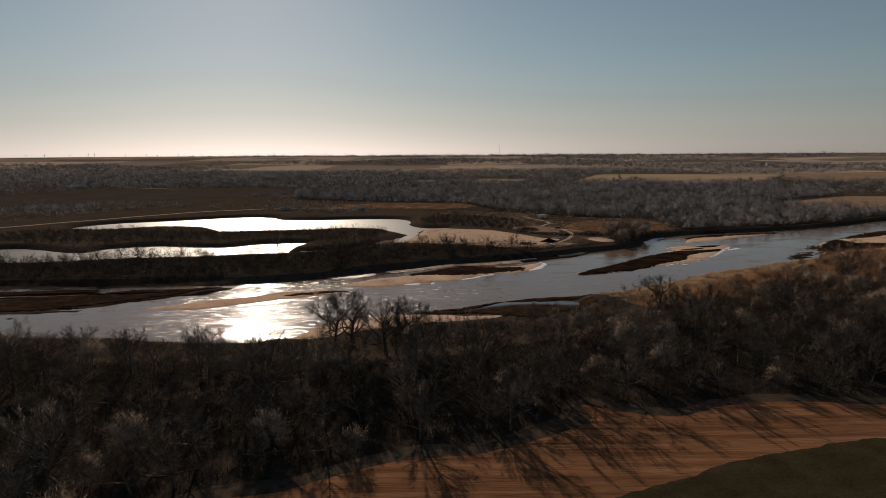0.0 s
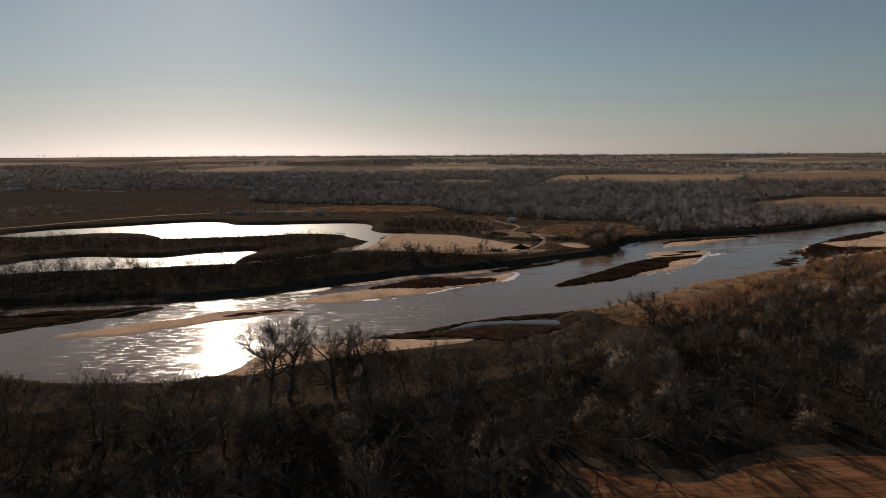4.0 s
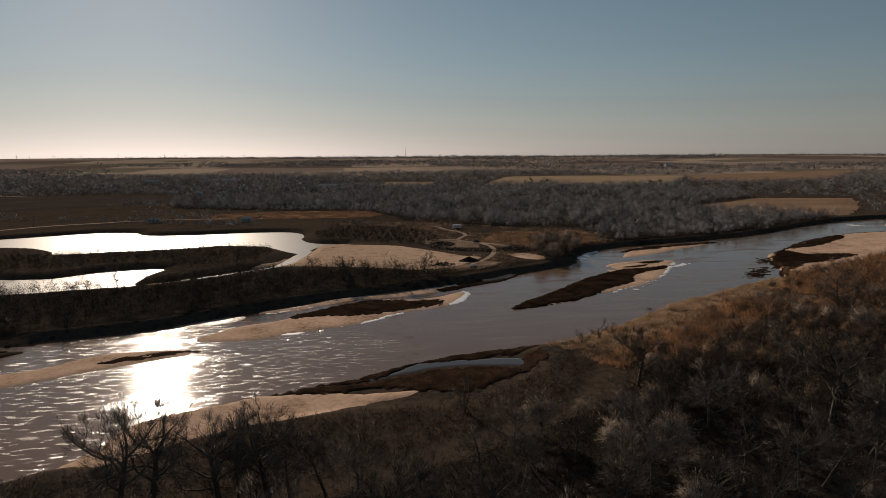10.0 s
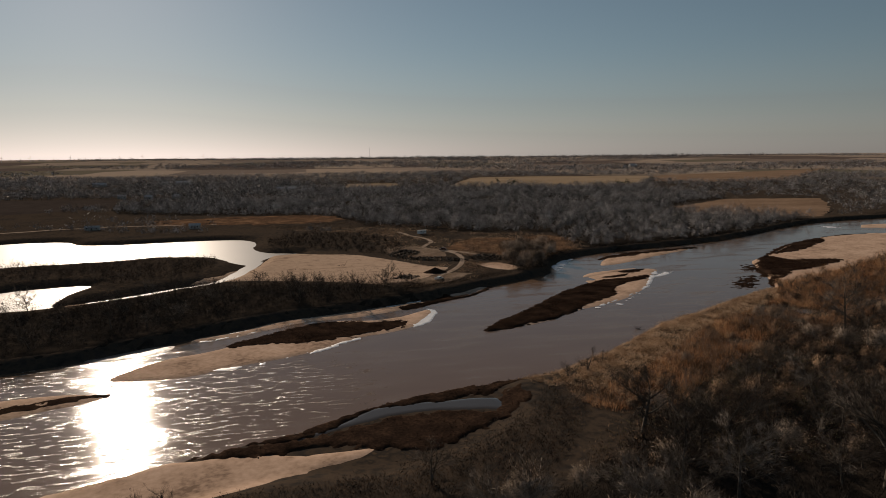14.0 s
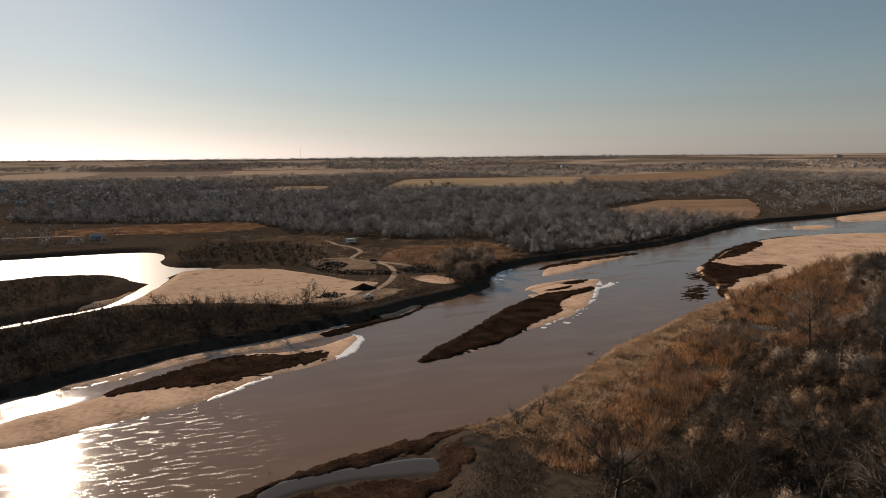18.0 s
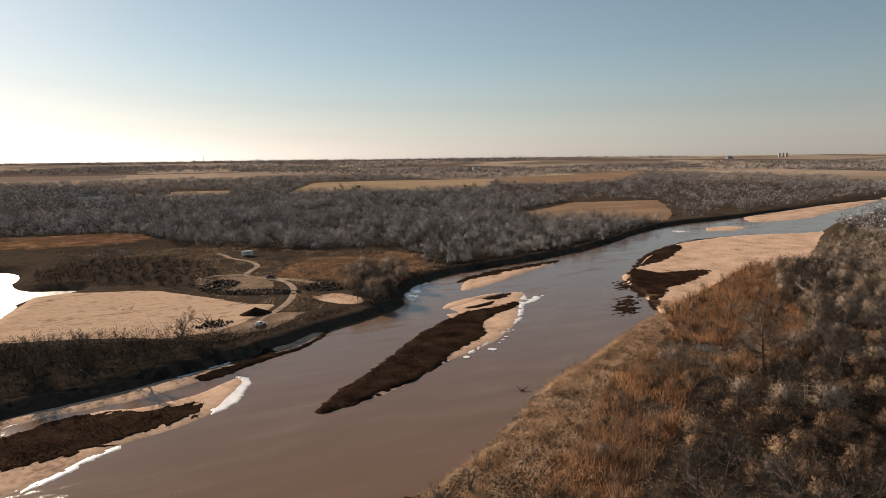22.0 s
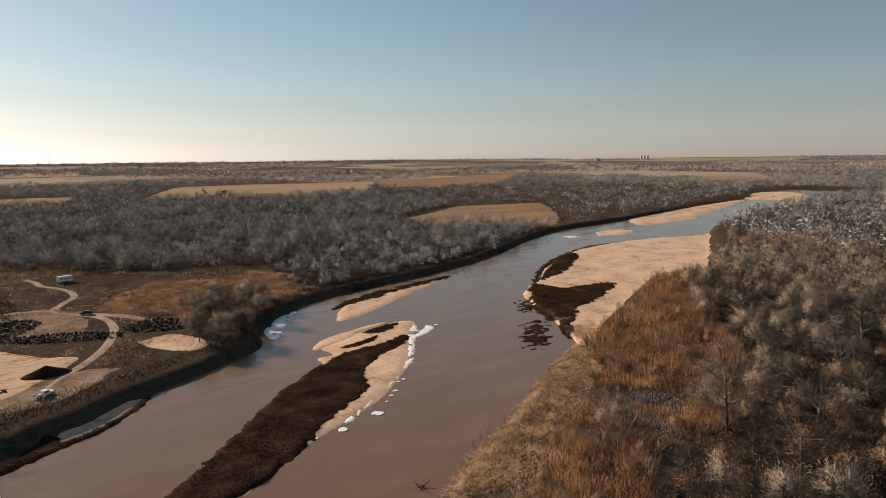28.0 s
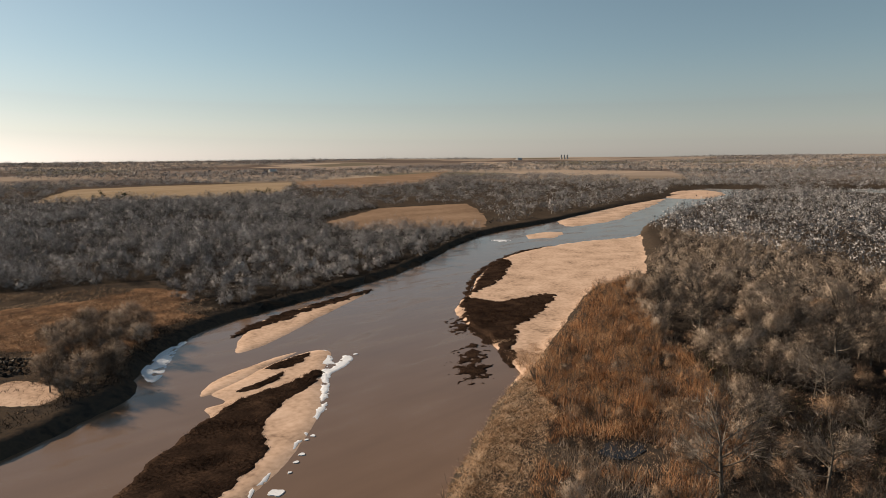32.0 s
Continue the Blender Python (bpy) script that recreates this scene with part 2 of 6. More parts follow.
M_RUST = surface("rust_grass", [(0.05, 0.034, 0.025), (0.13, 0.076, 0.046), (0.30, 0.175, 0.10)], 9, fine=9, depth=0.3)
M_TRACK = surface("dirt_track", [(0.20, 0.145, 0.105), (0.34, 0.26, 0.20), (0.42, 0.335, 0.26)], 5, fine=6, depth=0.08)
M_YARD = surface("trampled_soil", [(0.09, 0.065, 0.048), (0.20, 0.145, 0.105), (0.33, 0.25, 0.185)], 9, fine=8, depth=0.15)
M_ICE = surface("river_ice", [(0.62, 0.62, 0.63), (0.74, 0.74, 0.75), (0.82, 0.82, 0.82)], 4, rough=0.45, fine=7, spec=0.5, depth=0.05)
# leaf litter made darker than its own colour to hold tree shade
M_SHADELITTER = surface("shaded_leaf_litter", [(0.016, 0.013, 0.011), (0.032, 0.026, 0.021), (0.06, 0.046, 0.035)], 5, fine=9, depth=0.15)
M_OLIVE = surface("olive_undergrowth", [(0.05, 0.046, 0.022), (0.12, 0.11, 0.05), (0.25, 0.225, 0.12)], 8, fine=4, islands=0.2, bump=0, thin=0.2)
M_RIVER = water_surface("brown_river", (0.158, 0.098, 0.062), 0.085, 0.36, 0.22, stretch=(0.4, 1.5, 1), coarse=12, riffles=((8, 305, 38), (-78, 268, 64), (-18, 276, 40), (-66, 322, 46)))
M_POOL = water_surface("still_backwater", (0.06, 0.05, 0.043), 0.05, 1.2, 0.03)
M_LAKE = water_surface("lake_water", (0.10, 0.085, 0.07), 0.40, 2.0, 0.05, coarse=60)

# ------------------------------------------------------------------ numbers into meshes


def mesh_of(name, verts, faces, mat=None, smooth=False, normals=None, tone=None):
    """A mesh from numpy arrays; faces all have the same number of corners. normals: how a crown's surface faces at each corner; tone: a shade from 0 to 1 at each."""
    me = bpy.data.meshes.new(name)
    verts, faces = np.asarray(verts, np.float32), np.asarray(faces, np.int32)
    k = faces.shape[1]
    me.vertices.add(len(verts))
    me.vertices.foreach_set("co", verts.ravel())
    me.loops.add(faces.size)
    me.loops.foreach_set("vertex_index", faces.ravel())
    me.polygons.add(len(faces))
    me.polygons.foreach_set("loop_start", np.arange(0, faces.size, k, dtype=np.int32))
    if smooth:
        me.polygons.foreach_set("use_smooth", np.ones(len(faces), bool))
    me.update(calc_edges=True)
    if normals is not None:
        me.polygons.foreach_set("use_smooth", np.ones(len(faces), bool))
        me.attributes.new("custom_normal", "FLOAT_VECTOR", "POINT").data.foreach_set("vector", np.asarray(normals, np.float32).ravel())
    if tone is not None:
        me.attributes.new("tone", "FLOAT", "POINT").data.foreach_set("value", np.asarray(tone, np.float32))
    if mat:
        me.materials.append(mat)
    return me


def part(name, data, parent, label="", at=None):
    ob = new(name, data)
    ob.parent = parent
    if at is not None:
        ob.matrix_basis = at
    return tagged(ob, label)


def bm_mesh(name, bm, mat):
    me = bpy.data.meshes.new(name)
    bm.to_mesh(me)
    bm.free()
    me.materials.append(mat)
    return me


def lattice(ix, iy, seed):
    h = (ix.astype(np.int64) * 374761393 + iy.astype(np.int64) * 668265263 + seed * 1442695041) & 0x7FFFFFFF
    h = ((h ^ (h >> 13)) * 1274126177) & 0x7FFFFFFF
    return ((h ^ (h >> 16)) & 0xFFFF) / 65535.0


def wobble(x, y, size, seed=0, octaves=3):
    """Smooth noise from -1 to 1 over places, its largest swells size metres across."""
    x, y = np.asarray(x, float), np.asarray(y, float)
    total, weight, sumw = np.zeros_like(x), 1.0, 0.0
    for o in range(octaves):
        u, v = x / size * 2**o, y / size * 2**o
        i, j = np.floor(u), np.floor(v)
        a, b = u - i, v - j
        a, b = a * a * (3 - 2 * a), b * b * (3 - 2 * b)
        s = seed * 7 + o
        top = lattice(i, j, s) * (1 - a) + lattice(i + 1, j, s) * a
        low = lattice(i, j + 1, s) * (1 - a) + lattice(i + 1, j + 1, s) * a
        total += weight * (top * (1 - b) + low * b)
        sumw += weight
        weight *= 0.5
    return total / sumw * 2 - 1


def curve_through(points, steps=5, closed=True):
    p = np.array(points, float)
    n = len(p)
    out = []
    for k in range(n if closed else n - 1):
        if closed:
            a, b, c, d = p[(k - 1) % n], p[k], p[(k + 1) % n], p[(k + 2) % n]
        else:
            a, b, c, d = p[max(k - 1, 0)], p[k], p[k + 1], p[min(k + 2, n - 1)]
        for s in np.arange(steps) / steps:
            out.append(0.5 * (2 * b + (c - a) * s + (2 * a - 5 * b + 4 * c - d) * s**2 + (3 * b - a - 3 * c + d) * s**3))
    if not closed:
        out.append(p[-1])
    return np.array(out)


def edge_distance(x, y, outline, closed=True):
    x, y = np.asarray(x, float), np.asarray(y, float)
    best, inside = np.full(x.shape, 1e18), np.zeros(x.shape, bool)
    n = len(outline)
    for k in range(n if closed else n - 1):
        (ax, ay), (bx, by) = outline[k], outline[(k + 1) % n]
        dx, dy = bx - ax, by - ay
        t = np.clip(((x - ax) * dx + (y - ay) * dy) / (dx * dx + dy * dy + 1e-12), 0, 1)
        best = np.minimum(best, (x - ax - t * dx) ** 2 + (y - ay - t * dy) ** 2)
        if closed and ay != by:
            inside ^= ((ay > y) != (by > y)) & (x < ax + (y - ay) / (by - ay) * dx)
    d = np.sqrt(best)
    return np.where(inside, -d, d) if closed else d


def ease(a, b, v):
    t = np.clip((v - a) / (b - a), 0, 1)
    return t * t * (3 - 2 * t)


# ------------------------------------------------------------------ the plan: shores and outlines, in metres
LEFT_BANK = [(-886, 203.6), (-598.8, 268.7), (-423, 293.2), (-306.2, 314.4), (-221.3, 320.2), (-162.3, 318.9), (-108.7, 328.3), (-57.5, 343.6), (-24, 366), (5.9, 382.6), (31.4, 389.3), (58.7, 401.2), (78.8, 409.6), (105.7, 427.5),
             (133.2, 444.2), (147.8, 452.9), (154.7, 470.2), (173.1, 492.3), (199.8, 512.4), (242.6, 524.9), (292.7, 538.4), (349, 561.6), (423.3, 605), (492.3, 636.9), (558.4, 649.2), (640.4, 663.8), (819, 707), (996, 744),
             (1090, 780), (1170, 818), (1253, 809), (1311, 728), (1345, 616.5), (1634, 470.2)]
RIGHT_BANK = [(-885, 77.6), (-591.2, 155.2), (-418.3, 207.2), (-301.5, 227.8), (-224.1, 230.5), (-157.3, 226.6), (-116.5, 225.2), (-93.7, 219.4), (-73.3, 217.7), (-58.2, 220.3), (-47.4, 232.2), (-44.1, 246), (-28.3, 255), (-6.5, 263), (12.1, 270.6), (32.5, 281.7), (60.8, 289.7),
              (81.6, 293), (100.4, 302), (121.9, 317.1), (144.2, 334.2), (168, 347.9), (202.1, 367.6), (225.4, 380), (243.1, 389.7), (251.5, 403.5), (262.7, 420.1), (272.1, 440.5), (285.1, 461.5), (315, 482.2), (350.9, 509.7),
              (399.3, 537.7), (443, 548.2), (498, 548.5), (557.9, 535.5), (609.6, 558.8), (662.9, 579.6), (814, 622.1), (1022, 658.2), (1100, 669.7), (1177, 684.6), (1220, 671), (1251, 587), (1378, 427.2), (1520, 291.6)]
RIVER = np.vstack([curve_through(LEFT_BANK, 4, False), curve_through(RIGHT_BANK, 4, False)[::-1]])
LAKE_FAR = curve_through([(-334.7, 586.8), (-314.1, 623.3), (-268.7, 645.7), (-229.7, 665.8), (-203.5, 676), (-171.6, 671.3), (-153.9, 649.6), (-119.2, 646), (-83.6, 651.6), (-42.4, 651.6), (-25.2, 633.1), (-23.5, 597.2), (-12.5, 574.2),
                          (10.8, 565.2), (1.5, 551), (-11.8, 547.2), (-20.2, 525), (-32.4, 536.1), (-43.5, 554), (-79.7, 562.3), (-108.1, 552.7), (-139.8, 548.8), (-180.5, 543.6), (-200.5, 573.3), (-244, 585.8), (-269.8, 574.7), (-294.8, 563.3)], 4)
LAKE_NEAR = curve_through([(-410.4, 430.7), (-316.9, 457.3), (-287.4, 455.9), (-247.5, 437.9), (-232.3, 457.9), (-203.2, 468.2), (-176, 461.1), (-151.1, 460.3), (-130.5, 475.2), (-97.6, 480.3), (-101.1, 456.6), (-100.4, 436.1), (-95.3, 426.6), (-118.7, 419.8),
                           (-164.2, 411.5), (-205.2, 403.5), (-235.6, 394.9), (-267.2, 390), (-338.8, 379.9), (-407, 378.4)], 4)
CHANNEL = curve_through([(-20.2, 530), (-27.7, 501.6), (-36.2, 473.2), (-55, 459.6), (-74, 444.9), (-95.2, 430.7), (-91, 427.4), (-67.8, 440.4), (-48.9, 455.1), (-30.1, 469.5), (-19.5, 496.8), (-12.9, 538.3)], 3)
SPIT_BEACH = curve_through([(-66.6, 232.6), (-51.4, 253.1), (-30.3, 262.9), (-8.5, 272), (10.1, 278.6), (30.6, 289.1), (47.8, 293.7), (67.8, 294.1), (67.7, 271.2), (58.6, 258.7), (45.6, 249.2), (29.3, 243.5), (15, 246.6), (2.7, 243.8), (-11.8, 239.1), (-30.7, 231.4), (-45.5, 222.3)], 4)
POINT_BAR = curve_through([(231.1, 387.4), (245.9, 396.2), (247.9, 407.5), (255.5, 424.3), (266.7, 445.6), (281.6, 468.4), (309.8, 491.1), (346.6, 520.4), (396.8, 548.1), (443.3, 559.3), (498.6, 558.6), (565, 543.9), (550.5, 525.7), (510, 500), (471.7, 477.5), (430, 452),
                           (411.2, 442.4), (385.9, 442.7), (361.6, 442), (331.8, 429.1), (295.4, 411.1), (266.1, 397.7), (237.2, 383.6)], 4)
SAND_FLAT = curve_through([(-26.6, 505.5), (-15.2, 516.5), (-4.6, 547.6), (22.7, 538.2), (42.8, 530.4), (63.7, 505.6), (83.4, 477.8), (93.3, 468.9), (80.2, 448.9), (69.1, 438.8), (51, 435.3), (22.9, 447.9), (-5.6, 455.4), (-34.3, 460.9), (-55.2, 447.4), (-81.6, 421.3), (-91.1, 422.3), (-65.6, 448.4), (-42.5, 470.6)], 4)
MUD_SHORE = curve_through([(-517.4, 225.1), (-301.4, 219.5), (-214.7, 241), (-177.5, 255.9), (-154.8, 272.2), (-141.3, 282.4), (-123.5, 295.3), (-109.1, 312.3), (-99.1, 324.1), (-120.5, 332.5), (-164.3, 326.3), (-229.1, 326.1), (-327, 319.4), (-442, 293.4)], 4)


def lowland(x, y):
    """Height of the land with no water in it: flat bottoms, then long swells up to the far plain."""
    r = np.hypot(x - 60, y - 130)
    rise = 34 * ease(2200, 4900, r)
    swell = wobble(x, y, 900, 5, 2) * 5 * ease(2300, 3600, r)
    near = wobble(x, y, 40, 3, 3) * 0.5 * (1 - ease(650, 900, r))
    return 3.0 + rise + swell + near


def braid(x, y):
    """Where thin runnels cross the mud shore: positive in a runnel."""
    return wobble(x * 0.11, y - 0.13 * x, 8, 17, 3) - 0.08


def ground_height(x, y):
    x, y = np.asarray(x, float), np.asarray(y, float)
    z = lowland(x, y)
    # low beaches
    for outline, level in ((SPIT_BEACH, 0.7), (POINT_BAR, 0.8), (MUD_SHORE, 0.35)):
        d = edge_distance(x, y, outline)
        w = 1 - ease(-3, 7, d)
        z = z * (1 - w) + level * w
    jag = wobble(x, y, 9, 2, 3) * 1.6
    d = edge_distance(x, y, RIVER) + jag
    mud = edge_distance(x, y, MUD_SHORE) + wobble(x, y, 22, 9, 3) * 7
    d = np.where(mud < 0, np.maximum(d, np.minimum(-mud, 6.0)), d)
    d = np.where(mud < 0, np.where(braid(x, y) > 0, np.minimum(d, -braid(x, y) * 9), d), d)
    shore = np.minimum(z, np.where(d > 0, 0.05 + d * 0.75, d * 0.35))
    z = np.maximum(shore, -2.0)
    for outline in (LAKE_FAR, LAKE_NEAR, CHANNEL):
        d = edge_distance(x, y, outline) + jag * 0.6
        z = np.minimum(z, np.maximum(np.where(d > 0, 0.05 + d * 0.35, d * 0.4), -1.5))
    return z


def sheet(name, xs, ys, height, keep=None, mat=None):
    """A grid mesh over the lines xs, ys; keep: which corners must be there."""
    X, Y = np.meshgrid(xs, ys)
    Z = height(X, Y) if callable(height) else np.full_like(X, height)
    n, m = X.shape
    idx = np.arange(n * m).reshape(n, m)
    q = np.stack([idx[:-1, :-1], idx[:-1, 1:], idx[1:, 1:], idx[1:, :-1]], -1).reshape(-1, 4)
    if keep is not None:
        k = keep(X, Y).ravel()
        q = q[k[q].any(1)]
    used, inv = np.unique(q.ravel(), return_inverse=True)
    v = np.stack([X, Y, Z], -1).reshape(-1, 3)[used]
    return mesh_of(name, v, inv.reshape(-1, 4), mat, smooth=True)


def span(outline, step, pad):
    lo, hi = outline.min(0) - pad, outline.max(0) + pad
    return np.arange(lo[0], hi[0] + step, step), np.arange(lo[1], hi[1] + step, step)


def overlay(name, outline, step, mat, lift=0.08, ragged=1.5, size=14.0, seed=1):
    """A covering of sand, grass or crop that lies on the ground inside an outline, with a ragged edge."""
    xs, ys = span(outline, step, step * 2 + ragged)

    def inner(x, y):
        return edge_distance(x, y, outline) + wobble(x, y, size, seed, 3) * ragged

    def height(x, y):
        d = inner(x, y)
        return ground_height(x, y) + np.where(d < 0, lift * np.clip(-d / step + 0.3, 0, 1), -0.25 * np.clip(d / step, 0, 3))

    return sheet(name, xs, ys, height, lambda x, y: inner(x, y) < step, mat)


def bar(name, outline, step, mat, top=0.6, slope=0.12, ragged=1.2, seed=1):
    """A bank of sand or mud that rises out of the water."""
    xs, ys = span(outline, step, step * 2 + ragged)

    def height(x, y):
        d = edge_distance(x, y, outline) + wobble(x, y, 9, seed, 3) * ragged
        return np.where(d < 0, np.minimum(-d * slope, top) + wobble(x, y, 5, seed + 3, 2) * 0.06 * np.clip(-d, 0, 1), np.maximum(-d * 0.3, -0.8))

    return sheet(name, xs, ys, height, lambda x, y: edge_distance(x, y, outline) < step * 1.5 + ragged, mat)


# ------------------------------------------------------------------ ground and water
def spaced(lo, hi, step, reach):
    core = list(np.arange(lo, hi + step, step))
    d, up, down = step, [], []
    a, b = core[-1], core[0]
    while a < reach or b > -reach:
        d = min(d * 1.22, 150)
        a, b = a + d, b - d
        up.append(a)
        down.append(b)
    return np.array(down[::-1] + core + up)


tagged(new("ground", sheet("ground", spaced(-330, 640, 3.0, 5600), spaced(80, 720, 3.0, 5600), ground_height, None, M_GROUND)),
       "winter floodplain with dormant brown grass and bare soil", "ground", kind="structure")
river_x, river_y = spaced(-300, 640, 8, 2300), spaced(80, 720, 8, 1600)
tagged(new("river", sheet("river", river_x, river_y, 0.0, lambda x, y: edge_distance(x, y, RIVER) < 14, M_RIVER)),
       "wide shallow muddy brown river with sun glitter", "river", kind="structure")
LAKES = np.vstack([LAKE_FAR, LAKE_NEAR, CHANNEL])
xs, ys = span(LAKES, 6, 12)
tagged(new("lake", sheet("lake", xs, ys, 0.0, lambda x, y: np.minimum.reduce([edge_distance(x, y, o) for o in (LAKE_FAR, LAKE_NEAR, CHANNEL)]) < 8, M_LAKE)),
       "pale glaring sandpit lakes joined by a thin channel", "lake", kind="structure")

# ------------------------------------------------------------------ bars and islands in the river
BAR_OUTLINES = (
    ("sandbar", [(161.9, 438.7), (170.6, 448.9), (190.5, 456.1), (203.6, 457), (189.5, 450.3), (174.3, 441.6)], M_SAND, 0.3, "pale sand finger at the island head"),
    ("sandbar", [(-25.1, 357.4), (-10.7, 362.2), (-2.5, 368), (12.9, 377.5), (25, 379), (37.7, 382), (53.8, 388.5), (66.7, 397.7), (64.3, 403.6), (50.7, 397.5), (36.4, 393), (19.5, 387.5), (4.1, 381.5), (-10.5, 371), (-26.3, 363)], M_SAND, 0.3, "narrow icy sand shelf under the wooded bank"),
    ("sandbar", [(-59.6, 343.7), (-51.2, 352), (-33.4, 356.4), (-34.6, 347.6), (-48.2, 341.6)], M_WETSAND, 0.2, "small wet sand islet under the wooded bank"),
    ("sandbar", [(-45.2, 323), (-33.8, 318.8), (-19.9, 320.3), (-9.5, 325.9), (2.3, 330.2), (15.2, 336.2), (25.4, 343.7), (33, 349.8), (46.6, 355.3), (57.8, 363.6), (67.3, 380.5), (65.5, 387.1), (52.7, 377.8), (37.4, 374.5), (30.3, 376.8), (19.8, 375), (6.9, 368), (-4.4, 359.3), (-17.9, 346), (-31.5, 340)], M_SAND, 0.35, "long pale sandbar with a dark weedy core"),
    ("sandbar", [(-127.2, 275), (-112.5, 272.8), (-99.3, 275.5), (-88.8, 282), (-75.8, 289.4), (-57.9, 298.4), (-46.1, 303.4), (-40.9, 308.7), (-49.9, 311.5), (-65.5, 311.7), (-77.3, 307.2), (-86.9, 298.1), (-99.3, 293.6), (-112, 286)], M_SAND, 0.3, "low wet sandbar among glittering water"),
    ("river_island", [(82.7, 350.3), (91.3, 361), (103, 370.9), (116.7, 384.7), (131.3, 400.5), (151.6, 417.3), (158, 422.9), (159.3, 429.5), (165.6, 430.3), (165.8, 440.3), (178.2, 445.6), (189.7, 451.3), (206.9, 454.5), (212.4, 449.6), (200.8, 434.7), (188, 416.3), (178.7, 403.8), (168.6, 393.9), (159, 385.4), (142.7, 376.6), (129.2, 370.1), (114.6, 360), (103, 353.2), (93.8, 350.6), (86.3, 349)], M_SAND, 0.38, "long narrow island with dark weeds and pale sand"),
    ("sandbar", [(187.9, 472.1), (199.4, 489.8), (213.7, 504.2), (240.6, 513.4), (268.1, 520.5), (284.3, 521.9), (256.9, 505), (231, 490.8), (208.6, 477.2), (193.5, 470.6)], M_SAND, 0.35, "small sandbar with a dark weedy rim"),
    ("sandbar", [(489.2, 591.1), (519.5, 610.7), (548.4, 598.4), (514.2, 579.6)], M_SAND, 0.4, "low pale sandbar far upstream"),
    ("sandbar", [(583.8, 620.4), (652.5, 676.8), (843, 720), (974, 733), (888, 697.3), (837, 679.4), (759, 653.6), (666.8, 618.8)], M_SAND, 0.6, "broad pale sandbar along the far bank"),
    ("sandbar", [(996, 744), (1094, 789), (1162, 812), (1210, 778), (1134, 713), (1053, 693.9), (1001, 696)], M_SAND, 0.7, "broad tan sandbar at the far bend"),
)
for k, (name, pts, mat, top, label) in enumerate(BAR_OUTLINES):
    out = curve_through(pts, 4)
    step = 1.2 if k < 7 else 8.0
    tagged(new(name, bar(name, out, step, mat, top, 0.12, 0.7 if k < 7 else 5, k)), label, name.replace("_", " "))

# ------------------------------------------------------------------ land coverings
INLET = curve_through([(8, 264.1), (23.3, 272.4), (31.6, 280.1), (43.7, 281.4), (58.7, 281.6), (65.7, 280.1), (65.7, 272.3), (60.7, 273.6), (48.6, 275.4), (35.5, 274.1), (25.4, 270.7), (16.2, 266.2)], 4)
tagged(new("backwater", overlay("backwater", INLET, 1.0, M_POOL, 0.14, 0.8, 5, 3)), "shallow still strip of water behind the mud spit", "water", kind="structure")
SPIT_SAND = curve_through([(-66.6, 232.6), (-51.4, 253.1), (-30.3, 262.9), (-14.8, 258.9), (-2.3, 258.1), (8.9, 257.8), (22.3, 256.9), (30.4, 257.4), (25.3, 252.6), (17.1, 249.5), (6.8, 245), (-5.6, 240.2), (-17, 238.3), (-30.7, 231.4), (-45.5, 222.3)], 4)
for name, out, step, mat, ragged, label in (
    ("beach", SPIT_SAND, 1.5, M_SAND, 2.0, "narrow sandy beach at the foot of the near bank"),
    ("beach", POINT_BAR, 2.0, M_SAND, 2.5, "broad pale sand point bar with vehicle tracks"),
    ("sand_flat", SAND_FLAT, 2.0, M_FLATSAND, 2.5, "pale dredged sand flat beside the lake"),
):
    tagged(new(name, overlay(name, out, step, mat, 0.22, ragged)), label, "sand", kind="structure")
COVERS = (
    ("crop_field", [(-56, 27.9), (-43.7, 103.7), (-28.6, 113.8), (-6, 125.5), (11.9, 129.1), (32.9, 139.5), (40.2, 147.2), (39.2, 156.1), (49.4, 151), (62.7, 147.6), (80, 154.9), (95.1, 156.1), (118.6, 154.5), (153.8, 149.7), (167.7, 92.7), (152.2, 26.3)], 2.5, M_STUBBLE, 1.0, "ploughed brown stubble field beside the woods"),
    ("crop_field", [(298.7, 1368), (377.6, 1582), (449.9, 1771), (633.2, 1775), (908, 1692), (759, 1453), (629.3, 1248), (481.5, 1316)], 24, M_CROP, 3, "golden harvested field with straight edges"),
    ("crop_field", [(83.7, 1384), (109.5, 1536), (207.9, 1516), (174.2, 1368)], 16, M_CROP, 3, "small golden field between woods"),
    ("crop_field", [(921, 1684), (1773, 2044), (1063, 1377), (874, 1342), (774, 1416)], 24, M_CROP2, 3, "tan harvested field beyond the woods"),
    ("crop_field", [(439.2, 800), (574.2, 892), (694.4, 864), (630.9, 786), (564.7, 707), (509, 658.6), (460.2, 689.4), (413.6, 737)], 8, M_CROP2, 4, "tan harvested field near the river bend"),
    ("rust_meadow", [(-137, 770), (-103.1, 811), (4.2, 822), (50, 785), (29.6, 742), (-51.4, 746)], 6, M_RUST, 12, "rusty brown meadow strip"),
    ("rust_meadow", [(112.7, 553.1), (147.2, 589.2), (204.5, 592.7), (199.2, 544), (189.5, 515.5), (170.4, 507.5), (155.9, 489), (132, 511.3)], 3, M_RUST, 16, "rusty brown meadow behind the cut bank"),
    ("bare_field", [(-658.4, 974), (-580, 1157), (-295.7, 1154), (-192.4, 1019), (-371.4, 896), (-550.9, 814)], 16, surface("bare_field_soil", [(0.045, 0.036, 0.032), (0.07, 0.055, 0.047)], 50), 5, "grey brown bare field past the lake"),
)
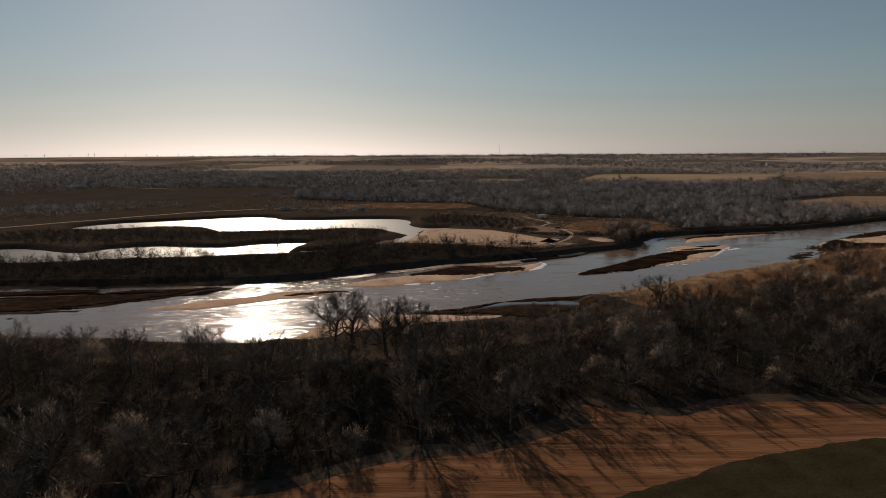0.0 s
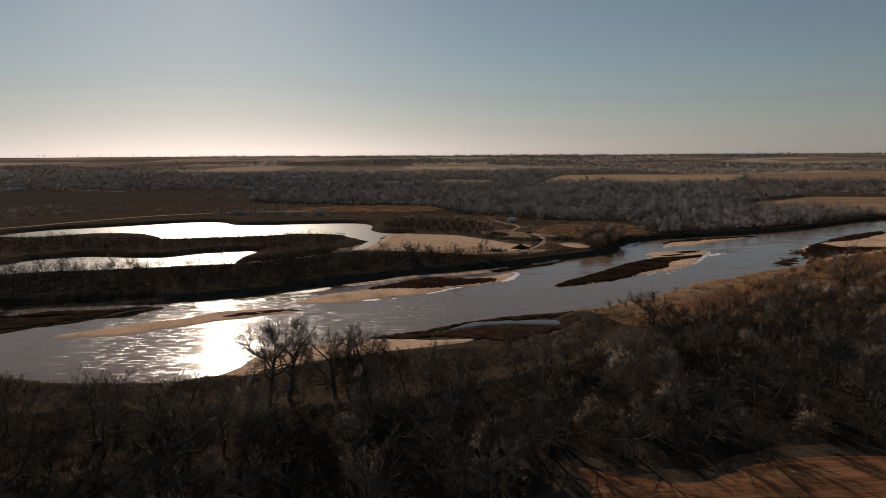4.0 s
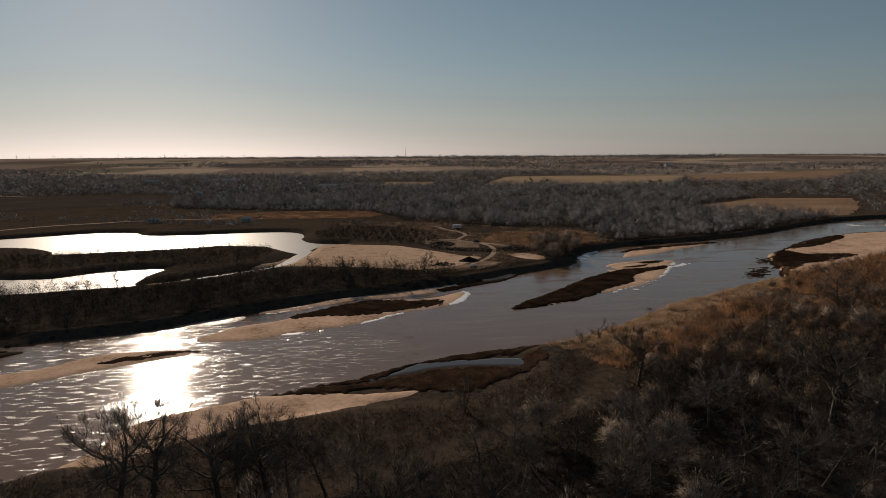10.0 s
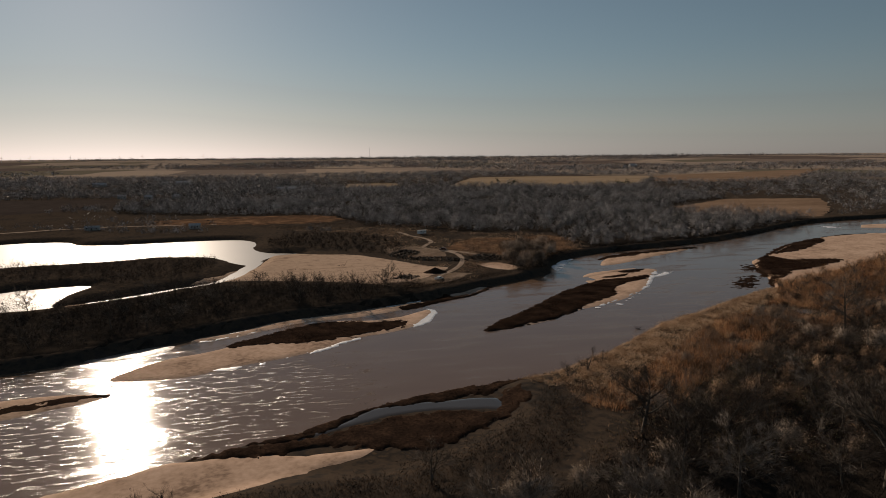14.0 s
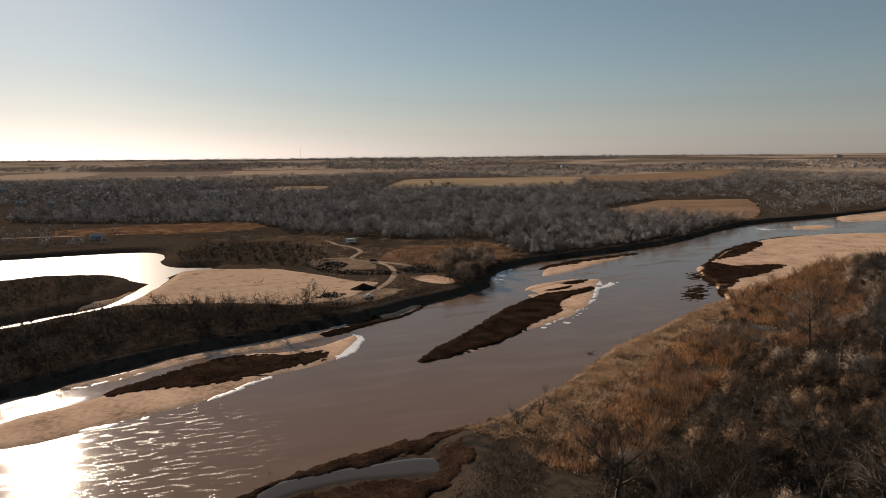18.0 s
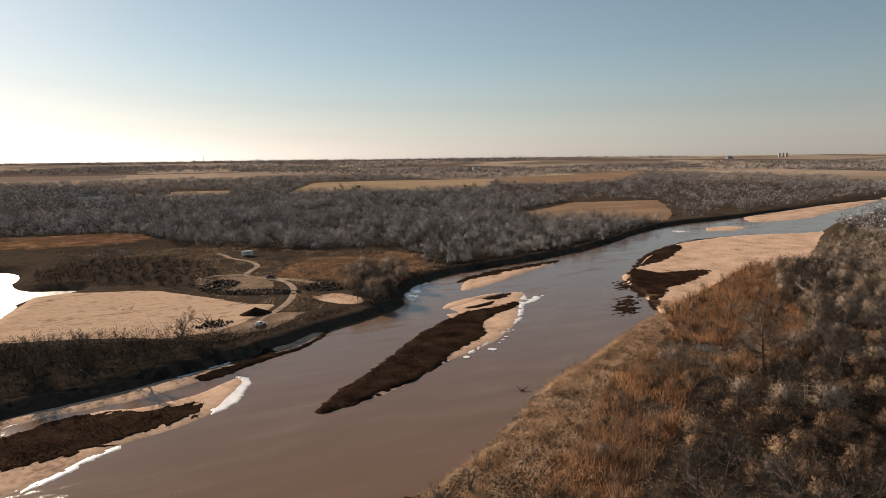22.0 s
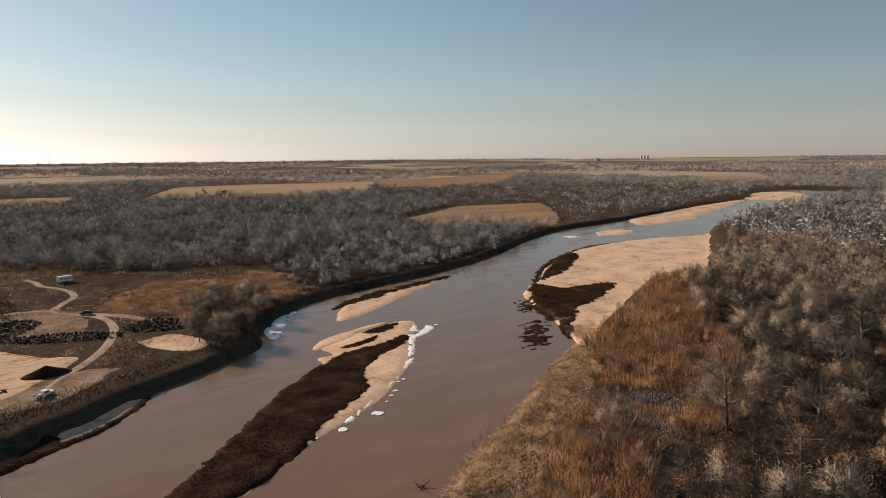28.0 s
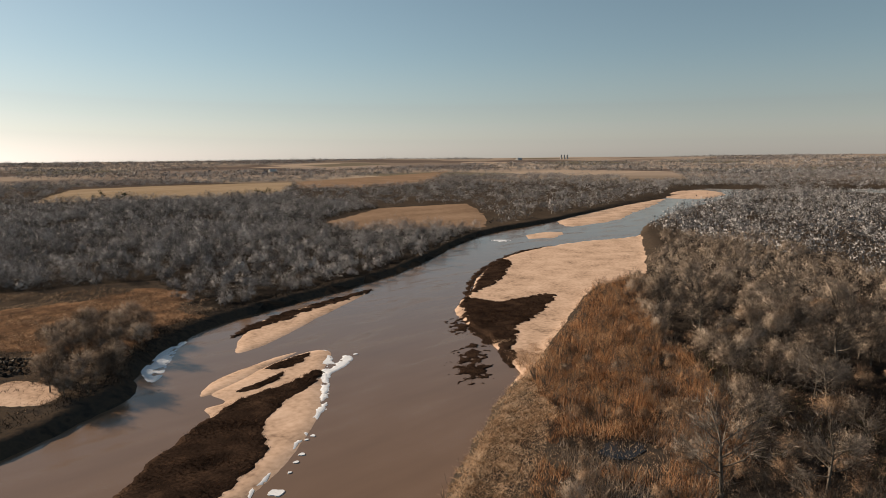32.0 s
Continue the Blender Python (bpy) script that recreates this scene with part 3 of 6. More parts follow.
for k, (name, pts, step, mat, ragged, label) in enumerate(COVERS):
    steps = 1 if mat in (M_CROP, M_CROP2) else 4
    out = np.array(pts, float) if steps == 1 else curve_through(pts, steps)
    lift = 0.12 if step < 4 else 0.6
    tagged(new(name, overlay(name, out, step, mat, lift, ragged, 14, k + 2)), label, "field", kind="structure")


# ------------------------------------------------------------------ stalks, twigs and trees in numbers
rng = np.random.default_rng(7)


def blades(roots, ways, widths):
    """Thin upright triangles: roots, ways (from root to tip) and widths."""
    side = np.cross(ways, rng.normal(size=ways.shape))
    side /= np.linalg.norm(side, axis=1, keepdims=True) + 1e-9
    half = side * widths[:, None] * 0.5
    v = np.stack([roots - half, roots + half, roots + ways], 1).reshape(-1, 3)
    return v, np.arange(len(v)).reshape(-1, 3)


def unit(v):
    return v / (np.linalg.norm(v, axis=-1, keepdims=True) + 1e-9)


def facing_blades(roots, ways, widths, out):
    """Thin triangles turned so that their faces look along out, with out as their normal."""
    half = unit(np.cross(ways, out)) * widths[:, None] * 0.5
    v = np.stack([roots - half, roots + half, roots + ways], 1).reshape(-1, 3)
    return v, np.arange(len(v)).reshape(-1, 3), np.repeat(unit(out), 3, axis=0)


def crown_ways(u, length, r):
    """Twig directions that mostly follow a crown's surface and turn a little out and up."""
    w = r.normal(size=u.shape)
    w -= (w * u).sum(1, keepdims=True) * u
    return unit(unit(w) * 0.75 + u * 0.5 + np.array([0, 0, 0.3])) * length[:, None]


def spread(outline, gap, jitter=0.9):
    """Places on a shaken grid inside an outline."""
    lo, hi = outline.min(0), outline.max(0)
    X, Y = np.meshgrid(np.arange(lo[0], hi[0], gap), np.arange(lo[1], hi[1], gap))
    x, y = X.ravel() + rng.uniform(-0.5, 0.5, X.size) * gap * jitter, Y.ravel() + rng.uniform(-0.5, 0.5, X.size) * gap * jitter
    keep = edge_distance(x, y, outline) < 0
    return x[keep], y[keep]


def stalks(name, x, y, tall, wide, lean, mat, label, category, per=1, tuft=0.0, base=None):
    z = np.repeat(ground_height(x, y) if base is None else base(x, y), per)
    x, y = np.repeat(x, per), np.repeat(y, per)
    x, y = x + rng.normal(size=x.size) * tuft, y + rng.normal(size=y.size) * tuft
    ok = z > 0.02
    x, y, z = x[ok], y[ok], z[ok]
    h = tall * rng.uniform(0.5, 1.25, x.size) * np.clip(0.85 + 0.75 * wobble(x, y, 7, 61, 2), 0.3, 1.6)
    ways = np.stack([rng.normal(size=x.size) * lean * h, rng.normal(size=x.size) * lean * h, h], 1)
    v, f = blades(np.stack([x, y, z - 0.05], 1), ways, wide * rng.uniform(0.6, 1.4, x.size))
    return tagged(new(name, mesh_of(name, v, f, mat)), label, category, kind="stuff")


def wood_mass(name, x, y, tall, radius, twigs, width, mat, label, stem=0.30):
    """Many far bare trees: a short trunk each and a crown of twigs."""
    z = ground_height(x, y)
    ok = (z > 0.3) & (edge_distance(x, y, RIVER) > 4.5)
    x, y, z = x[ok], y[ok], z[ok]
    n = x.size
    grow = rng.uniform(0.55, 1.35, n) * np.clip(1 + 0.55 * wobble(x, y, 60, 73, 2), 0.65, 1.35)
    h, r = tall * grow * rng.uniform(0.85, 1.1, n), radius * grow * rng.uniform(0.85, 1.1, n)
    i = np.repeat(np.arange(n), twigs)
    sprays = rng.normal(size=(n, 16, 3))
    sprays[:, :, 2] = np.abs(sprays[:, :, 2]) * 0.9 + 0.05
    sprays /= np.linalg.norm(sprays, axis=2, keepdims=True)
    pick = rng.integers(0, 16, i.size)
    u = sprays[i, pick] + rng.normal(size=(i.size, 3)) * 0.19
    reach = rng.uniform(0.8, 1.1, (n, 16))[i, pick]
    f = rng.uniform(0.35, 1.0, i.size) ** 0.6 * 0.88 * reach
    low = h[i] * stem
    roots = np.stack([x[i] + u[:, 0] * r[i] * f, y[i] + u[:, 1] * r[i] * f, z[i] + low + u[:, 2] * (h[i] - low) * f], 1)
    length = rng.uniform(0.14, 0.32, i.size) * r[i]
    clump = sprays[i, pick]
    face = unit(unit(u) * 0.55 + unit(u - clump * 0.8) * 0.6 + rng.normal(size=u.shape) * 0.12)
    v, t, nv = facing_blades(roots, crown_ways(unit(u), length, rng), width * rng.uniform(0.6, 1.4, i.size), face)
    j = np.arange(n)
    tv, tt = blades(np.stack([x[j], y[j], z[j] - 0.2], 1), np.stack([rng.normal(size=j.size) * 0.6, rng.normal(size=j.size) * 0.6, h[j] * 0.55], 1), np.full(j.size, width * 0.45))
    nt = np.tile(unit(np.array([0.3, -0.8, 0.2])), (len(tv), 1))
    own = rng.uniform(0, 1, n)
    tone = np.concatenate([np.repeat(own[i] * 0.75 + rng.uniform(0, 0.25, i.size), 3), np.repeat(own * 0.4, 3)])
    return tagged(new(name, mesh_of(name, np.vstack([v, tv]), np.vstack([t, tt + len(v)]), mat, False, np.vstack([nv, nt]), tone)), label, "woods", kind="stuff")


def tube(points, radii, sides):
    p, v, f = np.array(points, float), [], []
    for k in range(len(p)):
        d = p[min(k + 1, len(p) - 1)] - p[max(k - 1, 0)]
        d /= np.linalg.norm(d) + 1e-9
        a = np.cross(d, (0.31, 0.87, 0.2))
        a /= np.linalg.norm(a) + 1e-9
        b = np.cross(d, a)
        for s in range(sides):
            w = 2 * math.pi * s / sides
            v.append(p[k] + radii[k] * (math.cos(w) * a + math.sin(w) * b))
    for k in range(len(p) - 1):
        for s in range(sides):
            f.append((k * sides + s, k * sides + (s + 1) % sides, (k + 1) * sides + (s + 1) % sides, (k + 1) * sides + s))
    return v, f


def limb_path(start, way, length, bend, steps, r):
    pts, d = [np.array(start, float)], np.array(way, float) / np.linalg.norm(way)
    for _ in range(steps):
        d = d + r.normal(size=3) * bend + np.array([0, 0, 0.02])
        d /= np.linalg.norm(d)
        pts.append(pts[-1] + d * length / steps)
    return pts


def bare_tree(seed, tall, spreadw, twigs, stems=1, fine=None, stout=1.0):
    """Meshes of a leafless tree: trunk, limbs, twigs."""
    r = np.random.default_rng(seed)
    tv, tf, lv, lf, tips, grown = [], [], [], [], [], []

    def add(v, f, pts, radii, sides):
        a, b = tube(pts, radii, sides)
        f.extend([tuple(i + len(v) for i in q) for q in b])
        v.extend(a)

    for s in range(stems):
        way = (r.normal() * 0.12 * stems, r.normal() * 0.12 * stems, 1)
        girth = tall * 0.016 * stout
        trunk = limb_path((r.normal() * 0.04 * (stems - 1), r.normal() * 0.04 * (stems - 1), -0.3), way, tall * 0.55, 0.03, 5, r)
        add(tv, tf, trunk, np.linspace(girth * 1.25, girth * 0.55, 6), 6)
        n1 = {1: 9, 2: 5}.get(stems, 2)
        for k in range(n1):
            t = 0.35 + 0.65 * (k + r.uniform(0, 0.6)) / n1
            at = trunk[0] + (trunk[-1] - trunk[0]) * t if t < 0.95 else trunk[-1]
            at = np.array([np.interp(t * 5, range(6), [q[c] for q in trunk]) for c in range(3)])
            a = k * 2.4 + r.uniform(-0.5, 0.5)
            up = 0.30 + 0.75 * t * t
            main = limb_path(at, (math.cos(a) * spreadw, math.sin(a) * spreadw, up), tall * r.uniform(0.30, 0.46) * (1.15 if stout > 1 else 1), 0.11 * stout ** 1.5, 5, r)
            add(lv, lf, main, np.linspace(girth * 0.55, girth * 0.14, 6), 3 if stout == 1.0 else 5)
            tips.extend(main[3:])
            for _ in range(4):
                m = r.integers(1, 5)
                sub = limb_path(main[m], (main[m] - at) / (np.linalg.norm(main[m] - at) + 1e-6) + r.normal(size=3) * 0.6 + (0, 0, 0.35), tall * r.uniform(0.10, 0.22), 0.2, 2, r)
                add(lv, lf, sub, np.linspace(girth * 0.22, girth * 0.06, 3), 3)
                tips.extend(sub[1:])
                for _ in range(3):
                    n = r.integers(1, 3)
                    end = sub[n] + unit(unit(sub[n] - sub[0]) + r.normal(size=3) * 0.7 + (0, 0, 0.3)) * tall * r.uniform(0.06, 0.13)
                    add(lv, lf, [sub[n], end], (girth * 0.09, girth * 0.03), 3)
                    tips.extend([end, (sub[n] + end) / 2, end])
        if stems > 1:
            grown.append(("stem", mesh_of("stem", tv + lv, tf + [tuple(i + len(tv) for i in q) for q in lf], M_BARK, True)))
            tv, tf, lv, lf = [], [], [], []
    tips = np.array(tips)
    i = r.integers(0, len(tips), twigs)
    centre = np.array([0, 0, tall * 0.45])
    out = tips[i] - centre
    out /= np.linalg.norm(out, axis=1, keepdims=True)
    roots = tips[i] + r.normal(size=(twigs, 3)) * tall * 0.012
    ways = unit(out * 0.8 + r.normal(size=(twigs, 3)) * 0.55 + np.array([0, 0, 0.3])) * (r.uniform(0.045, 0.105, twigs) * tall)[:, None]
    face = unit(out + r.normal(size=out.shape) * 0.45)
    v, f, nv = facing_blades(roots, ways, r.uniform(0.035, 0.075, twigs) * (tall / 18), face)
    if stems == 1:
        grown = [("trunk", mesh_of("trunk", tv, tf, M_BARK, True)), ("branching", mesh_of("branching", lv, lf, M_BARK, True))]
    return grown + [("crown", mesh_of("crown", v, f, fine or M_BACKLITTWIG, False, nv, np.repeat(r.uniform(0, 1, twigs), 3)))]


def dome_tree(seed, tall, radius, twigs, fine):
    """Meshes of a low bare tree with a rounded umbrella of twigs."""
    r = np.random.default_rng(seed)
    tv, tf, lv, lf = [], [], [], []

    def add(v, f, pts, radii, sides):
        a, b = tube(pts, radii, sides)
        f.extend([tuple(i + len(v) for i in q) for q in b])
        v.extend(a)

    fork = np.array([r.normal() * 0.2, r.normal() * 0.2, tall * 0.28])
    add(tv, tf, [(0, 0, -0.3), fork * 0.5, fork], (tall * 0.02, tall * 0.017, tall * 0.014), 6)
    centre = np.array([0, 0, tall * 0.38])
    size = np.array([radius, radius, tall * 0.6])
    for k in range(13):
        a, up = k * 2.4, ((k + 0.5) / 13) ** 0.8
        u = np.array([math.cos(a) * math.sqrt(1 - up * up), math.sin(a) * math.sqrt(1 - up * up), up])
        end = centre + u * size * r.uniform(0.7, 0.9)
        mid = fork * 0.45 + end * 0.55 + np.array([0, 0, tall * 0.03]) + r.normal(size=3) * 0.25
        add(lv, lf, [fork, mid, end], (tall * 0.009, tall * 0.006, tall * 0.002), 3)
        for _ in range(2):
            add(lv, lf, [mid, end + r.normal(size=3) * radius * 0.28], (tall * 0.004, tall * 0.0015), 3)
    k = np.arange(64)
    up = ((k + 0.5) / 64) ** 0.75 - 0.08
    flat = np.sqrt(1 - up * up)
    sprays = np.stack([np.cos(k * 2.4) * flat, np.sin(k * 2.4) * flat, up], 1) + r.normal(size=(64, 3)) * 0.12
    pick = r.integers(0, 64, twigs)
    u = sprays[pick] + r.normal(size=(twigs, 3)) * 0.12
    clump = r.uniform(0.78, 1.1, 64)[pick]
    roots = centre + u * size * (r.uniform(0.4, 1.0, twigs) ** 0.5 * 0.85 * clump)[:, None]
    clumped = unit(u - sprays[pick] * 0.8)
    face = unit(unit(u) * 0.7 + clumped * 0.45 + r.normal(size=u.shape) * 0.2)
    v, f, nv = facing_blades(roots, crown_ways(unit(u), r.uniform(0.10, 0.24, twigs) * radius, r), r.uniform(0.045, 0.095, twigs), face)
    return [("trunk", mesh_of("trunk", tv, tf, M_BARK, True)), ("branching", mesh_of("branching", lv, lf, M_BARK, True)), ("crown", mesh_of("crown", v, f, fine, False, nv, np.repeat(r.uniform(0, 1, twigs), 3)))]


def tree_thing(name, meshes, label, category, group):
    root = new(name)
    root.empty_display_size = 0.5
    for n, me in meshes:
        part(n, me, root)
    return tagged(root, label, category, group)


def set_at(x, y, turn, scale):
    z = float(ground_height(np.array([x]), np.array([y]))[0])
    return Matrix.LocRotScale((x, y, z), Euler((0, 0, turn)), (scale, scale, scale))


KINDS = [
    tree_thing("cottonwood_tree", bare_tree(11, 23, 0.9, 3800, 1, None, 1.5), "large bare grey cottonwood with spreading crooked limbs", "tree", "near woods"),
    tree_thing("cottonwood_tree", bare_tree(12, 18, 1.05, 3000), "bare grey cottonwood with a broad domed crown", "tree", "near woods"),
    tree_thing("cottonwood_tree", bare_tree(13, 17, 0.8, 2600), "tall slim leafless tree with fine grey twigs", "tree", "near woods"),
    tree_thing("ash_tree", bare_tree(14, 14, 1.0, 2300), "leafless grey brown tree with a rounded crown", "tree", "near woods"),
    tree_thing("ash_tree", bare_tree(15, 12, 1.0, 2300, 2), "leafless forked tree with dense grey twigs", "tree", "near woods"),
    tree_thing("willow_shrub", bare_tree(16, 8, 1.0, 700, 4), "bare many-stemmed brown willow shrub", "shrub", "near shrubs"),
    tree_thing("willow_shrub", bare_tree(17, 7, 0.7, 560, 5, M_WILLOW), "upright russet willow shrub with many thin stems", "shrub", "bank willows"),
    tree_thing("hackberry_tree", dome_tree(21, 9, 4.6, 2300, M_TWIG), "low bare tree with a pale rounded crown", "tree", "bank woods"),
    tree_thing("hackberry_tree", dome_tree(22, 11, 5.4, 2900, M_TWIG), "broad bare tree with a pale domed crown", "tree", "bank woods"),
    tree_thing("dogwood_shrub", dome_tree(23, 5.5, 3.4, 1300, M_BRUSH), "rounded brown leafless shrub", "shrub", "bank shrubs"),
    tree_thing("dogwood_shrub", dome_tree(24, 7, 3.8, 1450, M_BRUSH), "large rounded brown leafless shrub", "shrub", "bank shrubs"),
    tree_thing("hackberry_tree", dome_tree(25, 8, 4.0, 1650, M_TWIG), "bare tree with a bushy grey crown", "tree", "bank woods"),
]
placed = {k: False for k in range(len(KINDS))}


def plant(kind, x, y, scale=1.0):
    m = set_at(x, y, random.uniform(0, 6.28), scale)
    if not placed[kind]:
        placed[kind] = True
        KINDS[kind].matrix_basis = m
        return KINDS[kind]
    made = copy_thing(KINDS[kind], m)
    made.matrix_basis = m
    return made


def off_sand(x, y):
    ok = edge_distance(x, y, POINT_BAR) > 3
    return x[ok], y[ok]


def far_part(x, y):
    ok = np.hypot(x - 225.1, y - 304.8) > 160
    return x[ok], y[ok]


# lone trees that stand out over the river bank
for kind, x, y, s in ((0, -31.1, 194.7, 1.0), (0, -26.4, 197.6, 1.02), (0, -14.3, 198, 0.92), (0, -5.9, 200.1, 0.9), (1, -11.2, 199.4, 0.95), (1, -1.8, 198.9, 0.85), (2, 4.5, 201.7, 0.9), (2, 11.7, 204.8, 0.8), (3, -98.7, 196.2, 0.8), (3, 35.1, 161.4, 1.25), (1, 39.3, 163.8, 1.0),
                      (5, 96.4, 289.2, 1.1), (5, 89.4, 286.5, 0.9), (5, 103.2, 293.8, 0.8), (4, 38.5, 234.4, 0.8), (5, -11.8, 237, 0.9), (5, -18.1, 233.2, 0.8), (5, -121.3, 215.4, 1.0), (5, -145.5, 214.5, 0.8)):
    plant(kind, x, y, s)

TALL_PALE = ((8, 334, 342, 1.35), (8, 329, 354, 1.2), (1, 275, 316, 0.85), (8, 392, 408, 1.3), (8, 465, 426, 1.4), (8, 519, 484, 1.3), (7, 517, 406, 1.3), (10, 233, 332, 1.2), (7, 231, 315, 1.1), (8, 390, 344, 1.2))
NEAR_WOODS = curve_through([(-187.4, 74.1), (-181.8, 154.9), (-153.9, 197.6), (-113, 194.1), (-58.7, 193.2), (-16.5, 193), (14.8, 201.1), (45.5, 216.2), (75.6, 233.6), (100.2, 255.6), (124.5, 254.5), (153.3, 241.6), (191.1, 233.1), (229.2, 214.5), (229.3, 148.8), (153.8, 157.2), (118.6, 159.5), (95.1, 161.1), (80, 159.6), (62.7, 152.3), (49.5, 155.8), (39.3, 161.2), (30.8, 146.8), (12, 135.2), (-6, 131.8), (-28.4, 120), (-49.9, 111.2), (-66.1, 66)], 3)
x, y = spread(NEAR_WOODS, 11.5)
for a, b in zip(x, y):
    if b < 90 or abs(a) > b * 0.76 + 22:
        continue
    plant(random.choices((0, 1, 2, 3, 4, 8, 11), (0.3, 3, 4, 3, 3, 1.5, 1))[0], a, b, random.uniform(0.7, 1.05))
RIGHT_WOODS = curve_through([(229.2, 219.3), (191.1, 233.1), (153.2, 246.4), (116.7, 256.7), (153.5, 286.1), (186.9, 308.6), (224.8, 315.3), (258.9, 329.4), (293.5, 368.6), (333.2, 403.9), (371.4, 429), (405.3, 445.1), (446.1, 455.5), (510.4, 486.2), (570.3, 514.6), (564.7, 436.2), (499.6, 370.7), (431.8, 308.1), (369.1, 260.3), (295.4, 214.9)], 3)
x, y = off_sand(*spread(RIGHT_WOODS, 9.8))
for a, b in zip(x, y):
    if math.hypot(a - 225.1, b - 304.8) < 165:
        mix = (0.3, 0.6, 0.8, 1.2, 0.5, 5, 4, 1) if b < 312 else (0.5, 1, 1, 4, 3, 2, 2, 3)
        plant(random.choices((1, 3, 4, 7, 8, 9, 10, 11), mix)[0], a, b, random.uniform(0.75, 1.4))
# brush under and between the trees, its dark colour put in for shade
wood_mass("brush_thicket", *spread(NEAR_WOODS, 4.6), 3.6, 3.0, 70, 0.12, M_SHADETWIG, "dark dense brush filling the woods' floor", 0.02)
stalks("underbrush", *spread(NEAR_WOODS, 1.7), 2.0, 0.12, 0.5, M_SHADETWIG, "tangled bare dark underbrush beneath the trees", "brush", 3, 0.6)
stalks("underbrush", *off_sand(*spread(RIGHT_WOODS, 2.2)), 1.7, 0.12, 0.6, M_SHADETWIG, "tangled bare dark brush between the trees", "brush", 4, 0.8)
NEAR_BANK = curve_through([(-203.9, 223.1), (-145.4, 221.9), (-93.9, 214.6), (-58.4, 214.6), (-42.4, 218), (-16, 234.1), (25.2, 240.7), (55.6, 252.2), (80.6, 279.3), (90.4, 273.8), (65.6, 236), (35.4, 220.7), (4.5, 206.2), (-37.4, 199.1), (-102, 198.7), (-193.4, 199.7)], 4)
nx, ny = spread(NEAR_BANK, 3.4)
# dark twig colour carries the shaded look of the near bank
wood_mass("bank_scrub", nx, ny, 2.6, 2.2, 60, 0.11, M_SHADETWIG, "leafless scrub along the near bank, shade put into its colour", 0.02)
WILLOWS = curve_through([(85.5, 266.3), (105.1, 280.8), (129.5, 297.8), (163.1, 325.8), (196.2, 343.9), (238.4, 370.9), (275.4, 391.1), (311.9, 405.5), (346.8, 423.8), (380, 438.6), (401, 446.3), (379.6, 422), (332.1, 394.3), (292.7, 361.8), (259.1, 332.3), (231.5, 314.2), (205.8, 312), (182.1, 312.6), (153.5, 291.2), (124.5, 272.1), (100.2, 255.6)], 4)
wx, wy = off_sand(*spread(WILLOWS, 1.25))
clear = np.hypot(wx - 211.3, wy - 331.9) > 8
wx, wy = wx[clear], wy[clear]
thick = (wobble(wx, wy, 16, 31, 3) > -0.35) & (wobble(wx, wy, 4.5, 37, 2) > -0.42)
stalks("willow_thicket", wx[thick], wy[thick], 3.0, 0.085, 0.36, M_WILLOW, "dense upright russet willow thicket on the bank", "thicket", 9, 0.5)
grey = wobble(wx, wy, 10, 43, 3) > 0.0
stalks("willow_thicket", wx[grey], wy[grey], 3.6, 0.085, 0.42, M_TWIG, "bare grey stems among the russet willows", "thicket", 6, 0.55)
brown = wobble(wx, wy, 9, 47, 3) > 0.08
stalks("underbrush", wx[brown], wy[brown], 2.0, 0.10, 0.6, M_BRUSH, "tangled brown brush in gaps of the willows", "brush", 6, 0.5)
for a, b in zip(*spread(WILLOWS, 8.2)):
    if math.hypot(a - 211.3, b - 330.9) < 9:
        continue
    plant(random.choices((6, 9, 10, 11, 5), (3, 3, 1, 1.2, 1))[0], a, b, random.uniform(0.45, 0.85))
stalks("bank_grass", *spread(WILLOWS, 1.1), 0.8, 0.11, 0.7, M_BANKGRASS, "dry tan grass under the willows", "grass", 3, 0.4)
BANK_GRASS = curve_through([(85.5, 278.8), (103.3, 298.9), (124.8, 315.9), (147.1, 333.1), (170.8, 346.8), (203.9, 365.6), (227.3, 377), (244, 385.8), (255.1, 388.2), (238.4, 370.9), (196.2, 343.9), (163.1, 325.8), (134.3, 296.6), (110, 272.8), (90.4, 262)], 4)
stalks("bank_grass", *spread(BANK_GRASS, 0.75), 1.0, 0.10, 0.9, M_BANKGRASS, "matted dry golden grass along the cut bank", "grass", 7, 0.3)
stalks("bank_grass", *spread(NEAR_BANK, 1.2), 0.8, 0.09, 0.7, M_BRUSH, "rusty dry grass on the near river bank", "grass", 8, 0.8)

MID_BRUSH = curve_through([(70, 232), (98, 256), (125, 276), (152, 294), (184, 314), (212, 318), (236, 318), (262, 336), (300, 366), (330, 360), (300, 300), (262, 250), (225, 215), (180, 205), (140, 222), (100, 225)], 4)
mx, my = spread(MID_BRUSH, 3.2)
wood_mass("brush_thicket", mx, my, 3.0, 2.5, 66, 0.10, M_BRUSH, "tangled leafless brown brush between willows and woods", 0.02)
mx, my = spread(MID_BRUSH, 1.9)
lush = wobble(mx, my, 18, 91, 3) > -0.05
stalks("undergrowth", mx[lush], my[lush], 1.3, 0.11, 0.7, M_OLIVE, "olive green winter undergrowth in patches", "brush", 5, 0.6)
edge = curve_through(RIGHT_BANK, 4, False)
edge = edge[(edge[:, 0] > 74) & (edge[:, 0] < 262) & (edge[:, 1] < 430)]
inland = np.gradient(edge, axis=0)
inland = np.stack([inland[:, 1], -inland[:, 0]], 1) / np.linalg.norm(inland, axis=1)[:, None]
FRINGE = np.vstack([edge - inland * 2, (edge + inland * 13)[::-1]])
qx, qy = spread(FRINGE, 0.85)
